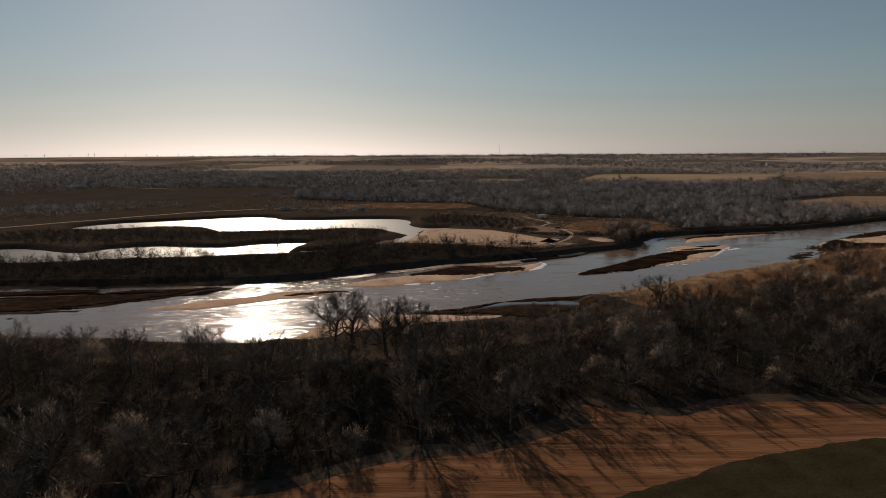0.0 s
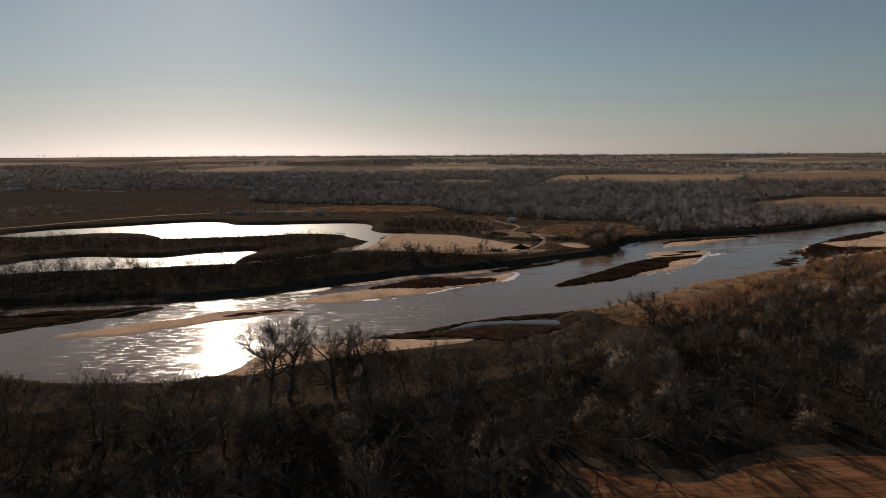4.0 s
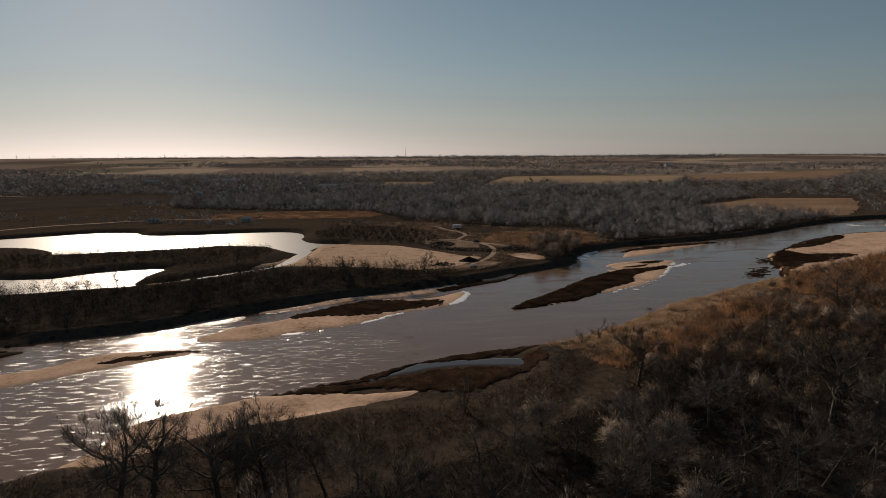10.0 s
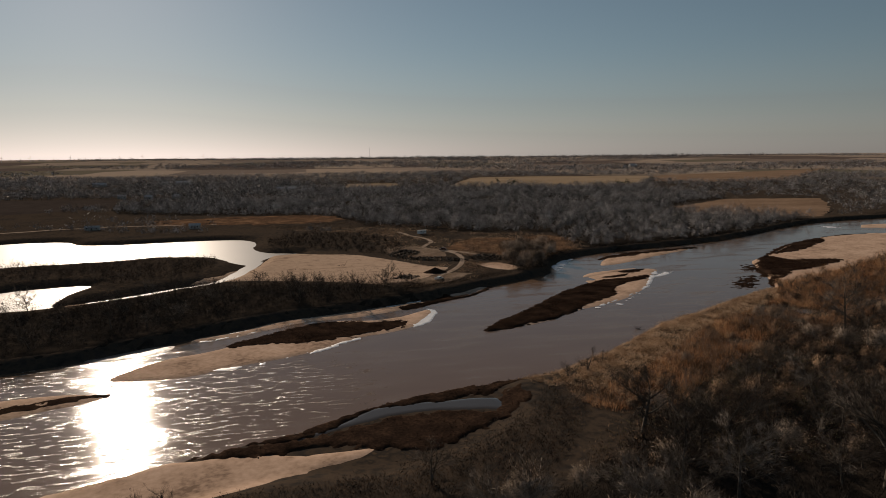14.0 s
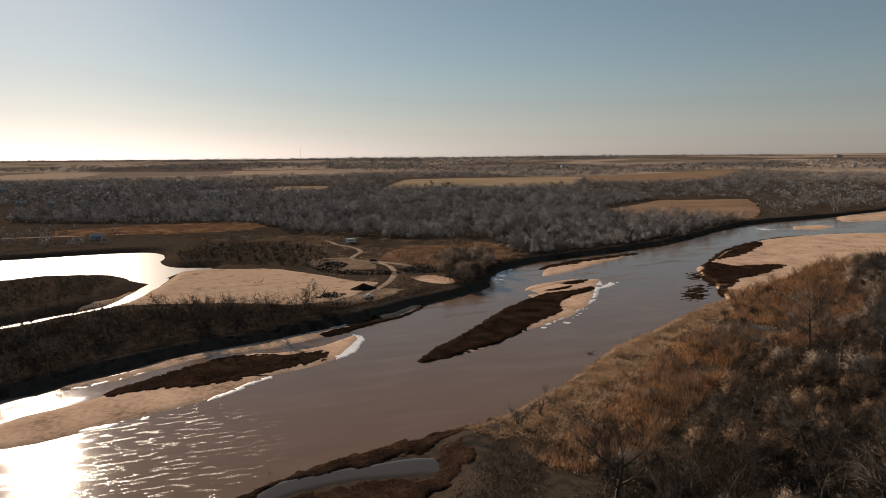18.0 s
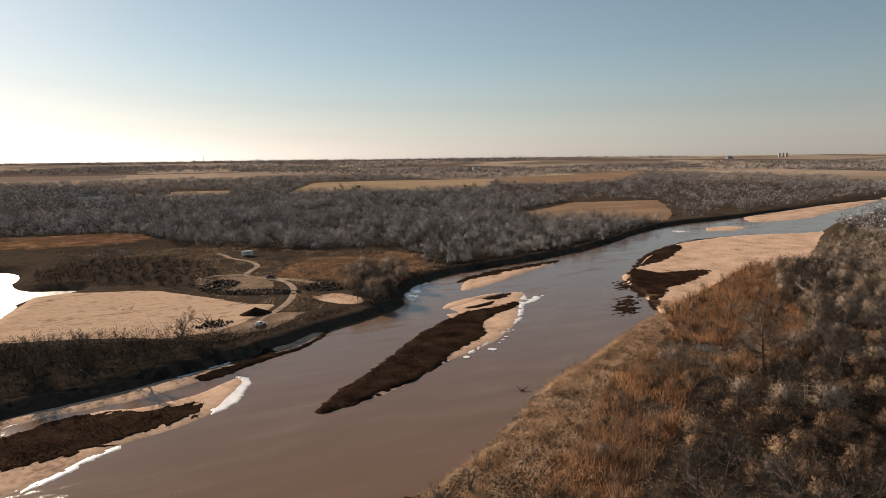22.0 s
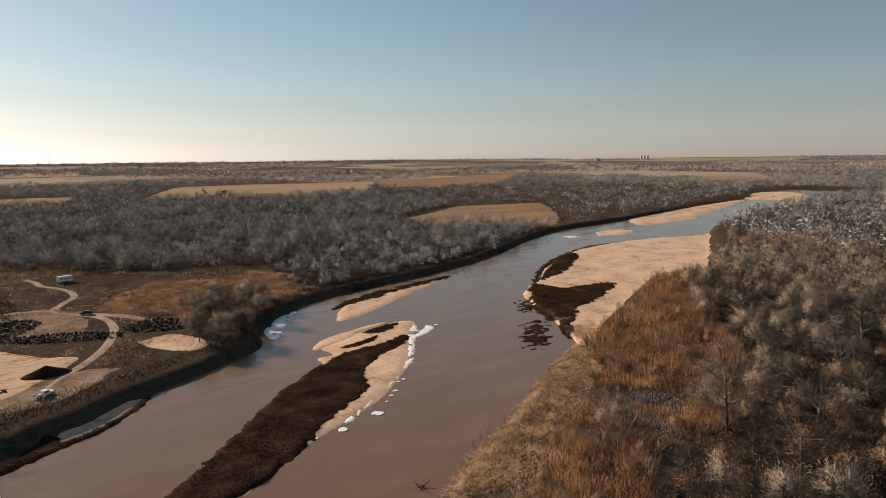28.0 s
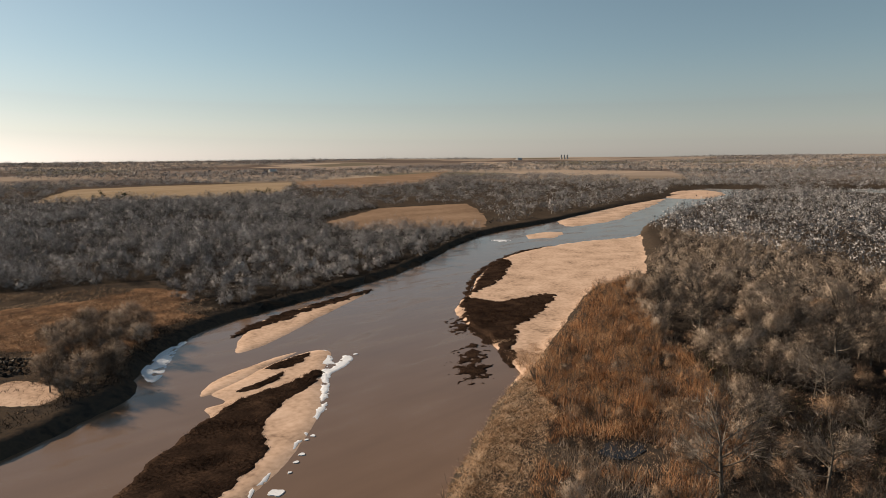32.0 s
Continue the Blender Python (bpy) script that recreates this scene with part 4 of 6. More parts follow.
matted = wobble(qx, qy, 3.2, 95, 2) > -0.3
stalks("bank_grass", qx[matted], qy[matted], 0.95, 0.12, 1.0, M_BANKGRASS, "pale matted grass hanging over the bank's lip", "grass", 8, 0.35)
RUSSET_STAND = curve_through([(260.4, 394), (282.3, 401), (310.5, 414), (352, 436), (382.6, 427.3), (321.4, 386.7), (267.4, 356.1), (236, 343), (222, 350), (228.4, 372)], 4)
ux, uy = off_sand(*spread(RUSSET_STAND, 1.5))
stalks("willow_thicket", ux, uy, 4.2, 0.10, 0.16, M_WILLOW, "tall upright russet willow stems beside the sand", "thicket", 9, 0.45)
for a, b in zip(*off_sand(*spread(RUSSET_STAND, 5.2))):
    plant(6, a, b, random.uniform(0.75, 1.1))
for kind, x, y, size in TALL_PALE:
    plant(kind, x, y, size)

# weeds on the bars
def weed_bed(outline, gap, label, seed, level, tall=0.4, ragged=1.8, speckle=2.0, wet=False):
    """A dark matted bed: mud with stalks on it."""
    def inner(x, y):
        d = edge_distance(x, y, outline) + 0.35 + wobble(x, y, 6, seed, 4) * ragged + wobble(x, y, 1.8, seed + 9, 2) * speckle
        return np.maximum(d, (braid(x, y) + 0.06) * 14) if wet else d

    def height(x, y):
        d = inner(x, y)
        return np.maximum(level, ground_height(x, y) + 0.28) + np.where(d < 0, 0.12 + wobble(x, y, 2.5, seed + 4, 2) * 0.12, -0.35 * np.clip(d, 0, 3))

    xs, ys = span(outline, 0.8, 5)
    tagged(new("mud_bed", sheet("mud_bed", xs, ys, height, lambda x, y: inner(x, y) < 1.0, M_MUD)), "dark damp mud " + label, "mud", kind="structure")
    x, y = spread(outline + (outline - outline.mean(0)) * 0.12, gap)
    ok = inner(x, y) < 0.3
    stalks("weed_bed", x[ok], y[ok], tall, 0.11, 1.0, M_REED, "dark brown weeds " + label, "weeds", 4, 0.25, height)


for seed, (pts, gap, level, label) in enumerate((
    ([(82.6, 350.4), (91.2, 361), (102.8, 371), (116.5, 384.6), (131.1, 400.4), (151.3, 417.2), (165.3, 426.8), (175.3, 430.4), (186.1, 430.8), (196.6, 435.3), (197.8, 432.3), (187.2, 422.9), (175.2, 416.8), (164.6, 405.9), (159.3, 393.7), (148.9, 386.3), (132, 374.1), (114.8, 360.8), (98.5, 352.6), (86, 349.2)], 0.62, 0.46, "matted over the island"),
    ([(186.7, 448.6), (198.8, 452.1), (205.8, 452.8), (199.5, 445.4), (190.9, 443.6)], 0.7, 0.42, "on the island head"),
    ([(169.5, 435), (179.6, 438.2), (189.8, 440.7), (183.1, 433.9), (175.1, 432.5)], 0.7, 0.42, "on the island shoulder"),
    ([(-13.5, 348), (-4.3, 358.9), (5.5, 366.5), (18.1, 374), (30.3, 374.2), (39, 370.5), (48.1, 371), (53.8, 368.4), (51.5, 361), (43.3, 357), (36.4, 354.6), (29.8, 351), (14.6, 347.5), (0, 348.6)], 0.75, 0.40, "on the core of the sandbar"),
    ([(195.7, 491.1), (213.7, 504.2), (240.6, 513.4), (268.1, 520.5), (284.3, 521.9), (260.6, 511.5), (240.5, 505.6), (218.2, 496.9)], 0.8, 0.36, "along the sandbar rim"),
    ([(293.2, 466.7), (303.2, 470.7), (308.4, 456.2), (328.2, 453.3), (336.3, 447.3), (311, 432.7), (291, 425.2), (279.1, 421.1), (258.9, 406), (245, 394.3), (249.7, 403.6), (259, 412.7), (258.1, 419.4), (267.5, 436), (282.2, 453.1)], 0.7, 0.15, "in the muddy inlet"),
    ([(312.3, 478.6), (336.6, 498.6), (381.8, 531.6), (397.6, 535.1), (392.3, 523.5), (364, 502.3), (337.3, 486.3)], 0.9, 0.15, "along the point bar's edge"),
    ([(293.2, 466.7), (312.3, 483.3), (349.1, 513.6), (401.1, 542.2), (443.1, 554.5), (471.3, 553.1), (431.3, 545.6), (393.2, 533.6), (344.6, 506.4), (314.1, 480.4), (297.7, 466.4)], 1.0, 0.1, "on the waterline of the point bar"),
    ([(263, 442), (277.7, 451.5), (276.7, 444.9), (267.4, 434.1), (262, 433.5)], 0.8, 0.0, "on a drowned reef"),
    ([(231.3, 405.6), (245.3, 418.2), (253.5, 417.7), (236.8, 399.5), (228.4, 392.3), (224.7, 395.3)], 0.8, 0.0, "on a drowned reef beside the inlet"),
    ([(-72.5, 298.3), (-65.8, 304.6), (-51.8, 309.6), (-41.3, 308.3), (-48.6, 305), (-60.4, 299.9)], 0.8, 0.25, "on the tip of a wet bar"),
    ([(0.8, 265.6), (12.1, 268.5), (23.4, 275.5), (32.5, 282.7), (43.7, 286.1), (60.7, 291.4), (76.7, 294.3), (93.5, 297.3), (88.5, 292.6), (72.7, 288.6), (58.7, 282.6), (43.7, 280.9), (31.5, 279.1), (23.3, 272.4), (12.1, 265.4)], 1.4, 0.25, "on a narrow spit along the waterline"),
    ([(-10.6, 260.7), (3.9, 263.4), (17.2, 265.1), (24.4, 268.7), (35.5, 272.6), (48.6, 273.3), (62.7, 271.4), (65.7, 279.1), (71.6, 284.6), (73.6, 276.6), (63.6, 266.2), (52.7, 259.6), (41.5, 254.1), (30.4, 256.4), (17.2, 260.4), (3.8, 258.2)], 1.8, 0.3, "at the foot of the near bank"),
    ([(53.6, 392.2), (59.2, 397.2), (66.8, 400.6), (73.9, 406), (80.8, 412.3), (82.3, 407.7), (90.3, 410.7), (99.7, 419.1), (105.9, 427.8), (101.4, 419.6), (89.7, 407.8), (82, 404.2), (72.8, 398.2), (64.5, 393.6), (57.7, 389.9)], 0.8, 0.3, "below the cut bank"),
    ([(-324.9, 295.1), (-236.2, 281), (-182.7, 270.9), (-143.3, 288.8), (-118.8, 310.1), (-109.9, 323.2), (-164.6, 316.2), (-248.8, 314.1)], 1.3, 0.3, "on the wide mud shore"),
)):
    weed_bed(curve_through(pts, 4), gap, label, seed, level, ragged=0.8 if "tip" in label or "island" in label or "cut bank" in label else 1.8, speckle=7.0 if "reef" in label else 1.1 if "tip" in label or "island" in label or "cut bank" in label else 2.0, wet="mud shore" in label)

# ------------------------------------------------------------------ woods across the river
LEFT_STRIP = curve_through([(-423.1, 300.9), (-307.8, 322.7), (-221.1, 326.4), (-162.1, 325.1), (-108.6, 334.5), (-57.5, 349.7), (-24, 371.8), (6, 388.7), (36.5, 395), (68.9, 412.5), (62, 427.3), (36.9, 437.6), (6.5, 444.2), (-33.5, 445.6), (-57.5, 431.6), (-91.3, 412), (-129.6, 408.7), (-173.1, 406.3), (-240.3, 388), (-329.1, 374.7), (-425.8, 368.4)], 4)
LAKE_ISLE = curve_through([(-159.4, 529.8), (-116.8, 533.5), (-82, 543.4), (-43.8, 532), (-40.1, 496.6), (-54.9, 469.7), (-86.3, 465.4), (-125.1, 482), (-149.9, 471.5), (-237.7, 465.8), (-343.9, 472.9), (-348, 537.8), (-268.3, 550), (-202.4, 537.3)], 4)
BANK_CLUMP = curve_through([(128.6, 471.7), (136.2, 452.9), (147.8, 459.9), (151.9, 475.4), (170.3, 499.5), (177.2, 521.6), (166, 542.6), (141.7, 520.3)], 4)
BROWN_CLUMP = curve_through([(-12.4, 584.2), (-1.6, 642.8), (43.8, 638.7), (78.4, 596), (73.9, 531.7), (40.9, 544.6), (12.9, 572)], 4)
FOREST = curve_through([(67.2, 695.4), (103.8, 682.1), (121.3, 651), (157.1, 627.5), (209.4, 613.7), (199.4, 558.8), (208.4, 528.3), (243.7, 532.6), (287.4, 542.7), (349.1, 567.3), (423.4, 612.4), (485.6, 643.6), (436.7, 692.3), (407.7, 738), (429.9, 805), (522.4, 877), (587.2, 911), (598.3, 1051), (583, 1146), (423, 1203), (253.3, 1115), (190.5, 1026), (71.8, 1055), (-191.2, 1077), (-194.8, 901), (30.1, 797)], 3)
# floor sheets whose dark colour stands for the shade under the trees
for out, step, label in ((NEAR_WOODS, 5.0, "leaf litter under the near woods, darkened for tree shade"), (RIGHT_WOODS, 5.0, "leaf litter under the bank woods, darkened for tree shade"), (FOREST, 10.0, "leaf litter under the forest across the river, darkened for tree shade"), (LEFT_STRIP, 4.0, "leaf litter under the strip of river woods, darkened for tree shade")):
    tagged(new("forest_floor", overlay("forest_floor", out, step, M_SHADELITTER, 0.12, 2.0, 14, 12)), label, "leaf litter", kind="structure")
M_FARTWIG = surface("far_bare_twigs", [(0.06, 0.055, 0.053), (0.12, 0.112, 0.108), (0.25, 0.236, 0.230), (0.41, 0.392, 0.384), (0.52, 0.50, 0.49)], 14, fine=3, bump=0, tone=0.22)
# the dark colour of these two woods imitates backlight
wood_mass("river_woods", *spread(LEFT_STRIP, 4.4), 7.0, 3.3, 125, 0.13, M_SHADETWIG, "dark dense bare woods between river and lake", 0.15)
wood_mass("lake_woods", *spread(LAKE_ISLE, 5.4), 5.0, 3.4, 100, 0.15, M_SHADETWIG, "dark low bare woods on the lake spit", 0.1)
wood_mass("bank_woods", *spread(BANK_CLUMP, 7.0), 3.5, 2.6, 90, 0.14, M_BRUSH, "low brown brush on the cut bank", 0.05)
for a, b in zip(*spread(BANK_CLUMP, 6.8)):
    plant(random.choice((7, 8, 11, 8)), a, b, random.uniform(0.6, 1.0))
wood_mass("brush_clumps", *spread(BROWN_CLUMP, 6.0), 5.5, 3.6, 90, 0.25, M_SHADETWIG, "dark brown bare thicket beyond the sand flat", 0.1)
ox, oy = spread(FOREST, 9.4)
gaps = wobble(ox, oy, 45, 71, 3) > -0.5
ox, oy = ox[gaps], oy[gaps]
close = np.hypot(ox - 95.3, oy - 263.5) < 560
wood_mass("far_forest", ox[close], oy[close], 9.5, 5.6, 330, 0.17, M_FARTWIG, "grey leafless forest across the river", 0.2)
wood_mass("far_forest", ox[~close], oy[~close], 10, 6.0, 125, 0.36, M_FARTWIG, "grey leafless forest farther from the river", 0.2)
bx, by = off_sand(*spread(RIGHT_WOODS, 4.6))
low_by = np.hypot(bx - 225.1, by - 304.8) < 165
# dark brush puts the shade between crowns into the colour
wood_mass("brush_thicket", bx[low_by], by[low_by], 3.0, 2.4, 62, 0.09, M_SHADETWIG, "low brush in the gaps between trees, darkened for shade", 0.02)
wood_mass("bank_thicket", *far_part(*off_sand(*spread(RIGHT_WOODS, 9.6))), 8.5, 5.2, 300, 0.2, M_TWIG, "rounded bare grey thickets between the trees", 0.05)


def scattered(lo, hi, gap, cover, size, seed, avoid=(), sector=(-60, 88)):
    x, y = rng.uniform(-1, 1, (2, int((2 * hi / gap) ** 2)))
    x, y = x * hi + 60, y * hi + 130
    r = np.hypot(x - 60, y - 130)
    a = np.degrees(np.arctan2(x - 60, y - 130))
    ok = (r > lo) & (r < hi) & (a > sector[0]) & (a < sector[1])
    x, y = x[ok], y[ok]
    ok = wobble(x * 0.45, y, size, seed, 3) > cover
    for out in avoid:
        ok &= edge_distance(x, y, out) > 8
    ok &= edge_distance(x, y, RIVER) > 12
    return x[ok], y[ok]


FIELDS = [np.array(c[1], float) for c in COVERS[1:]] + [FOREST, LAKE_FAR, POINT_BAR, RIGHT_WOODS, WILLOWS]
wood_mass("far_woods", *scattered(620, 2100, 16, -0.34, 420, 21, FIELDS), 10, 8.0, 42, 0.62, M_FARTWIG, "grey brown leafless woods across the valley")
wood_mass("distant_woods", *scattered(2100, 4700, 32, -0.08, 800, 22, FIELDS), 12, 15, 12, 3.0, M_FARTWIG, "dark belts of woods towards the horizon")
# woods on the far right bank
RIGHT_FAR = curve_through([(570.4, 518.9), (615.8, 549), (674.1, 572.3), (814, 612.3), (1021, 649.1), (1148, 672.5), (1184, 606.3), (1073, 479.9), (940, 244.2), (815, 218.5), (577.7, 274.1), (499.6, 370.7)], 3)
wood_mass("far_bank_woods", *off_sand(*spread(RIGHT_FAR, 11)), 10.5, 6.2, 34, 0.95, M_FARTWIG, "grey leafless woods on the river's far inner bank")
wood_mass("far_bank_woods", *scattered(640, 2500, 19, -0.6, 300, 24, [RIGHT_FAR] + FIELDS, (60, 100)), 10, 8.5, 40, 0.65, M_FARTWIG, "grey leafless woods reaching to the horizon")
RIGHT_REST = curve_through([(229.2, 209.8), (295.4, 210.2), (431.8, 303.4), (498.7, 366.5), (596.1, 273.4), (815, 218.5), (638.1, 47.6), (295.2, 64.4)], 3)
wood_mass("far_bank_woods", *spread(RIGHT_REST, 9), 11, 5.2, 60, 0.7, M_FARTWIG, "grey leafless woods behind the near bank")

# more woods: hedges, field trees and dark evergreens
HEDGE = curve_through([(-415.1, 610.4), (-378.4, 691.7), (-320.7, 773), (-182.3, 721), (-114.4, 681.6), (-52.4, 672.4), (28.9, 659.7), (29.1, 689.2), (-72.5, 709), (-197.7, 752), (-338.4, 811), (-496.7, 864), (-513.5, 764)], 3)
hx, hy = spread(HEDGE, 9)
thin_out = wobble(hx, hy, 40, 41, 2) > -0.1
wood_mass("hedge_brush", hx[thin_out], hy[thin_out], 5.5, 4.0, 110, 0.2, M_FARTWIG, "bare brown brush beyond the lakes", 0.05)
row = np.linspace(0, 1, 46)
wood_mass("field_trees", 519 + 397 * row + rng.normal(size=46) * 4, 1850 - 124 * row + rng.normal(size=46) * 4, 9, 6, 30, 1.0, M_FARTWIG, "row of small bare trees along a field's edge")
M_EVERGREEN = surface("evergreen_needles", [(0.012, 0.02, 0.012), (0.03, 0.045, 0.025)], 6, islands=0.2, bump=0)
wood_mass("evergreens", np.array([365.8, 373.7, 392.2, 401.0, 407.1, 589.6, 601.6, 611.9, 629.3]), np.array([1321.0, 1314.0, 1303.2, 1294.3, 1284.2, 1243.8, 1247.1, 1251.7, 1254.5]), 13, 7, 140, 1.2, M_EVERGREEN, "dark evergreen trees beside the golden field", 0.05)
BELT = curve_through([(13.2, 1112), (206.6, 1047), (336.1, 1095), (569.1, 1104), (641.1, 1227), (557.2, 1251), (385.2, 1301), (254.2, 1304), (74.5, 1306), (-84.2, 1317)], 3)
wood_mass("far_forest", *spread(BELT, 11), 12, 7, 40, 0.8, M_FARTWIG, "dark belt of tall bare trees below the fields", 0.15)
LEFT_FAR = curve_through([(-751, 1239), (-517.4, 1178), (-273.8, 1177), (-138.8, 1088), (52.4, 1090), (54.2, 1321), (15.9, 1384), (-76.4, 1834), (-480.9, 2115), (-1313, 2236), (-1225, 1512)], 3)
fx, fy = spread(LEFT_FAR, 17)
keepf = wobble(fx * 0.5, fy, 260, 43, 3) > -0.35
wood_mass("far_woods", fx[keepf], fy[keepf], 11, 9, 15, 1.8, M_FARTWIG, "dark bare woods round scattered houses", 0.1)

# meadow grass and low brush on the flats across the river
FLATS = curve_through([(47.9, 539), (78.1, 556.3), (108.4, 632.5), (69.1, 685.4), (-11.3, 693.1), (10.1, 799), (118.6, 680.7), (157.1, 617.7), (204.4, 582.8), (199.1, 529.3), (165.6, 503), (146.1, 480), (131.4, 461.4), (114.8, 450.9), (99.1, 456.3), (107.3, 493.7), (92.8, 535)], 3)
gx, gy = spread(FLATS, 2.6)
patchy = wobble(gx, gy, 22, 44, 3) > -0.05
stalks("meadow_grass", gx[patchy], gy[patchy], 0.8, 0.14, 0.7, M_BRUSH, "rank brown meadow grass and weeds", "grass", 6, 1.0)
SCRUB = curve_through([(47, 434.7), (68.9, 420.6), (106.8, 441.5), (134.3, 461.1), (152, 483.4), (173.2, 505.2), (203.7, 523.9), (206.3, 582.6), (157.1, 627.5), (118.6, 680.7), (69.2, 695.2), (-11.3, 693.1), (48.8, 638.2), (68.1, 557.1), (77.8, 516.4), (57.3, 468)], 3)
sx, sy = spread(SCRUB, 4.2)
TRACK_LINE = np.array([(92.6, 634), (102.3, 604.6), (105.1, 583.5), (93, 550), (108.6, 524.6), (109.4, 503.5), (95.2, 463.7), (80.1, 437.8)], float)
open_ground = (edge_distance(sx, sy, SAND_FLAT) > 2) & (np.abs(edge_distance(sx, sy, TRACK_LINE, False)) > 5) & (wobble(sx, sy, 26, 81, 3) > 0.0) & (np.hypot(sx - 123.7, sy - 469.1) > 11) & (np.hypot(sx - 87.9, sy - 540.4) > 24)
wood_mass("flat_scrub", sx[open_ground], sy[open_ground], 2.4, 2.1, 55, 0.17, M_BRUSH, "low dark brown scrub scattered over the flats", 0.02)
tufts_x, tufts_y = spread(SCRUB, 2.0)
tuft_ok = (edge_distance(tufts_x, tufts_y, SAND_FLAT) > 1) & (np.abs(edge_distance(tufts_x, tufts_y, TRACK_LINE, False)) > 3) & (wobble(tufts_x, tufts_y, 9, 83, 3) > 0.05) & (np.hypot(tufts_x - 123.7, tufts_y - 469.1) > 9)
stalks("meadow_grass", tufts_x[tuft_ok], tufts_y[tuft_ok], 0.7, 0.13, 0.8, M_BANKGRASS, "dry tan tussocks over the flats", "grass", 5, 0.7)
BANK_LIP = curve_through([(66.9, 414.7), (86.9, 423.1), (111.7, 439.1), (136.2, 452.9), (148.8, 461.8), (157.6, 476.9), (175.1, 498.1), (201.7, 518.2), (245.5, 531.4), (295.5, 544.8), (349.1, 569.1), (342.2, 573.6), (291.2, 553.9), (241, 539.7), (194.3, 524.8), (165.6, 503), (146.1, 480), (131.4, 461.4), (106.9, 445.6), (67, 428.9)], 3)
stalks("bank_brush", *spread(BANK_LIP, 1.25), 1.4, 0.13, 0.6, M_SHADETWIG, "dark tangled brush on the cut bank", "brush", 3, 0.5)
for a, b in zip(*spread(LEFT_STRIP, 17)):
    if edge_distance(np.array([a]), np.array([b]), RIVER)[0] > 8:
        plant(random.choice((3, 4, 4, 2)), a, b, random.uniform(0.55, 0.85))

# ------------------------------------------------------------------ dirt tracks


def ribbon(name, pts, width, mat, lift=0.12, steps=6):
    c = curve_through(pts, steps, False)
    d = np.gradient(c, axis=0)
    n = np.stack([-d[:, 1], d[:, 0]], 1) / np.linalg.norm(d, axis=1)[:, None]
    across = np.array([-0.5, -0.36, -0.26, -0.12, 0.12, 0.26, 0.36, 0.5])
    dip = np.array([-0.2, 0.0, -0.07, 0.02, 0.02, -0.07, 0.0, -0.2])
    wide = width * (1 + 0.2 * wobble(c[:, 0], c[:, 1], 12, 6, 2))
    P = c[:, None] + n[:, None] * (across[None] * wide[:, None])[..., None]
    z = ground_height(P[..., 0], P[..., 1]) + lift + dip
    v = np.concatenate([P, z[..., None]], -1).reshape(-1, 3)
    k, m = len(c), len(across)
    idx = np.arange(k * m).reshape(k, m)
    q = np.stack([idx[:-1, :-1], idx[:-1, 1:], idx[1:, 1:], idx[1:, :-1]], -1).reshape(-1, 4)
    return mesh_of(name, v, q, mat, True)


for pts, width, label in (
    ([(88.7, 646.2), (92.6, 634), (94.4, 620), (102.3, 604.6), (105.1, 583.5), (98, 564.4), (93, 550), (100.8, 538.2), (108.6, 524.6), (109.4, 503.5), (103.2, 480.1), (95.2, 463.7), (86.1, 450.4), (80.1, 437.8)], 3.6, "pale winding dirt track with wheel ruts"),
    ([(93.9, 550.9), (80.1, 558.1), (66.1, 550.4)], 4.0, "short sandy spur of the dirt track"),
    ([(99.8, 539.3), (113.5, 527.1), (124.1, 507.1)], 5.0, "wide sandy spur of the dirt track"),
    ([(255.2, 397.7), (271.7, 407.3), (293.7, 420.4), (320.9, 439.6), (347.9, 456.9), (399.5, 488), (465, 518.1)], 1.6, "faint wheel tracks over the sand bar"),
    ([(-605.8, 466.6), (-492.8, 525.4), (-389.1, 571.6), (-359, 606.8), (-314, 657.6), (-273.6, 704), (-228.1, 735), (-144.7, 756), (9.5, 745)], 6.0, "pale gravel road beyond the lakes"),
    ([(-584.6, 1230), (-329.7, 1098), (-192.2, 1030), (-129.4, 1039)], 7.0, "pale farm road among the houses"),
):
    tagged(new("dirt_track", ribbon("dirt_track", pts, width, M_TRACK)), label, "track", kind="structure")
for pts, label in (([(115, 477), (123.9, 481.1), (132.5, 466.3), (128.5, 457.6), (117.8, 463.6)], "small pale sand patch above the bank"), ([(92, 555), (72.1, 558.8), (66, 542.4), (71.8, 516.9), (91.6, 503.2), (103.5, 514.1), (105.7, 538.8)], "bare sandy yard beside the track"),
                   ([(69.2, 446.9), (81.2, 457.9), (93.1, 456.9), (103, 449.9), (94.9, 438.6), (81, 429.7), (67.1, 434.9)], "trampled sandy ground at the track's end")):
    tagged(new("sand_patch", overlay("sand_patch", curve_through(pts, 4), 1.5, M_SAND if "small" in label else M_YARD, 0.10, 5.0, 9, 8)), label, "sand", kind="structure")
for pts in ([(41, 477.7), (48.6, 471.4), (54.8, 457.2), (70.2, 449.8), (75.9, 448.2)], [(51.2, 508), (74.1, 488.6), (83.3, 474.3)], [(21, 478.8), (37.6, 466.5), (52.9, 455)], [(16.2, 474.1), (27.1, 466.1), (39.5, 457.2)],
            [(75.3, 435.5), (68.4, 430.5), (51.4, 432.7)], [(16.9, 504.5), (30.7, 499.3), (48.7, 480.7), (70.3, 470.8)]):
    tagged(new("sand_rut", ribbon("sand_rut", pts, 1.1, M_YARD, 0.2)), "dark damp rut winding over the dredged sand", "rut", kind="structure")
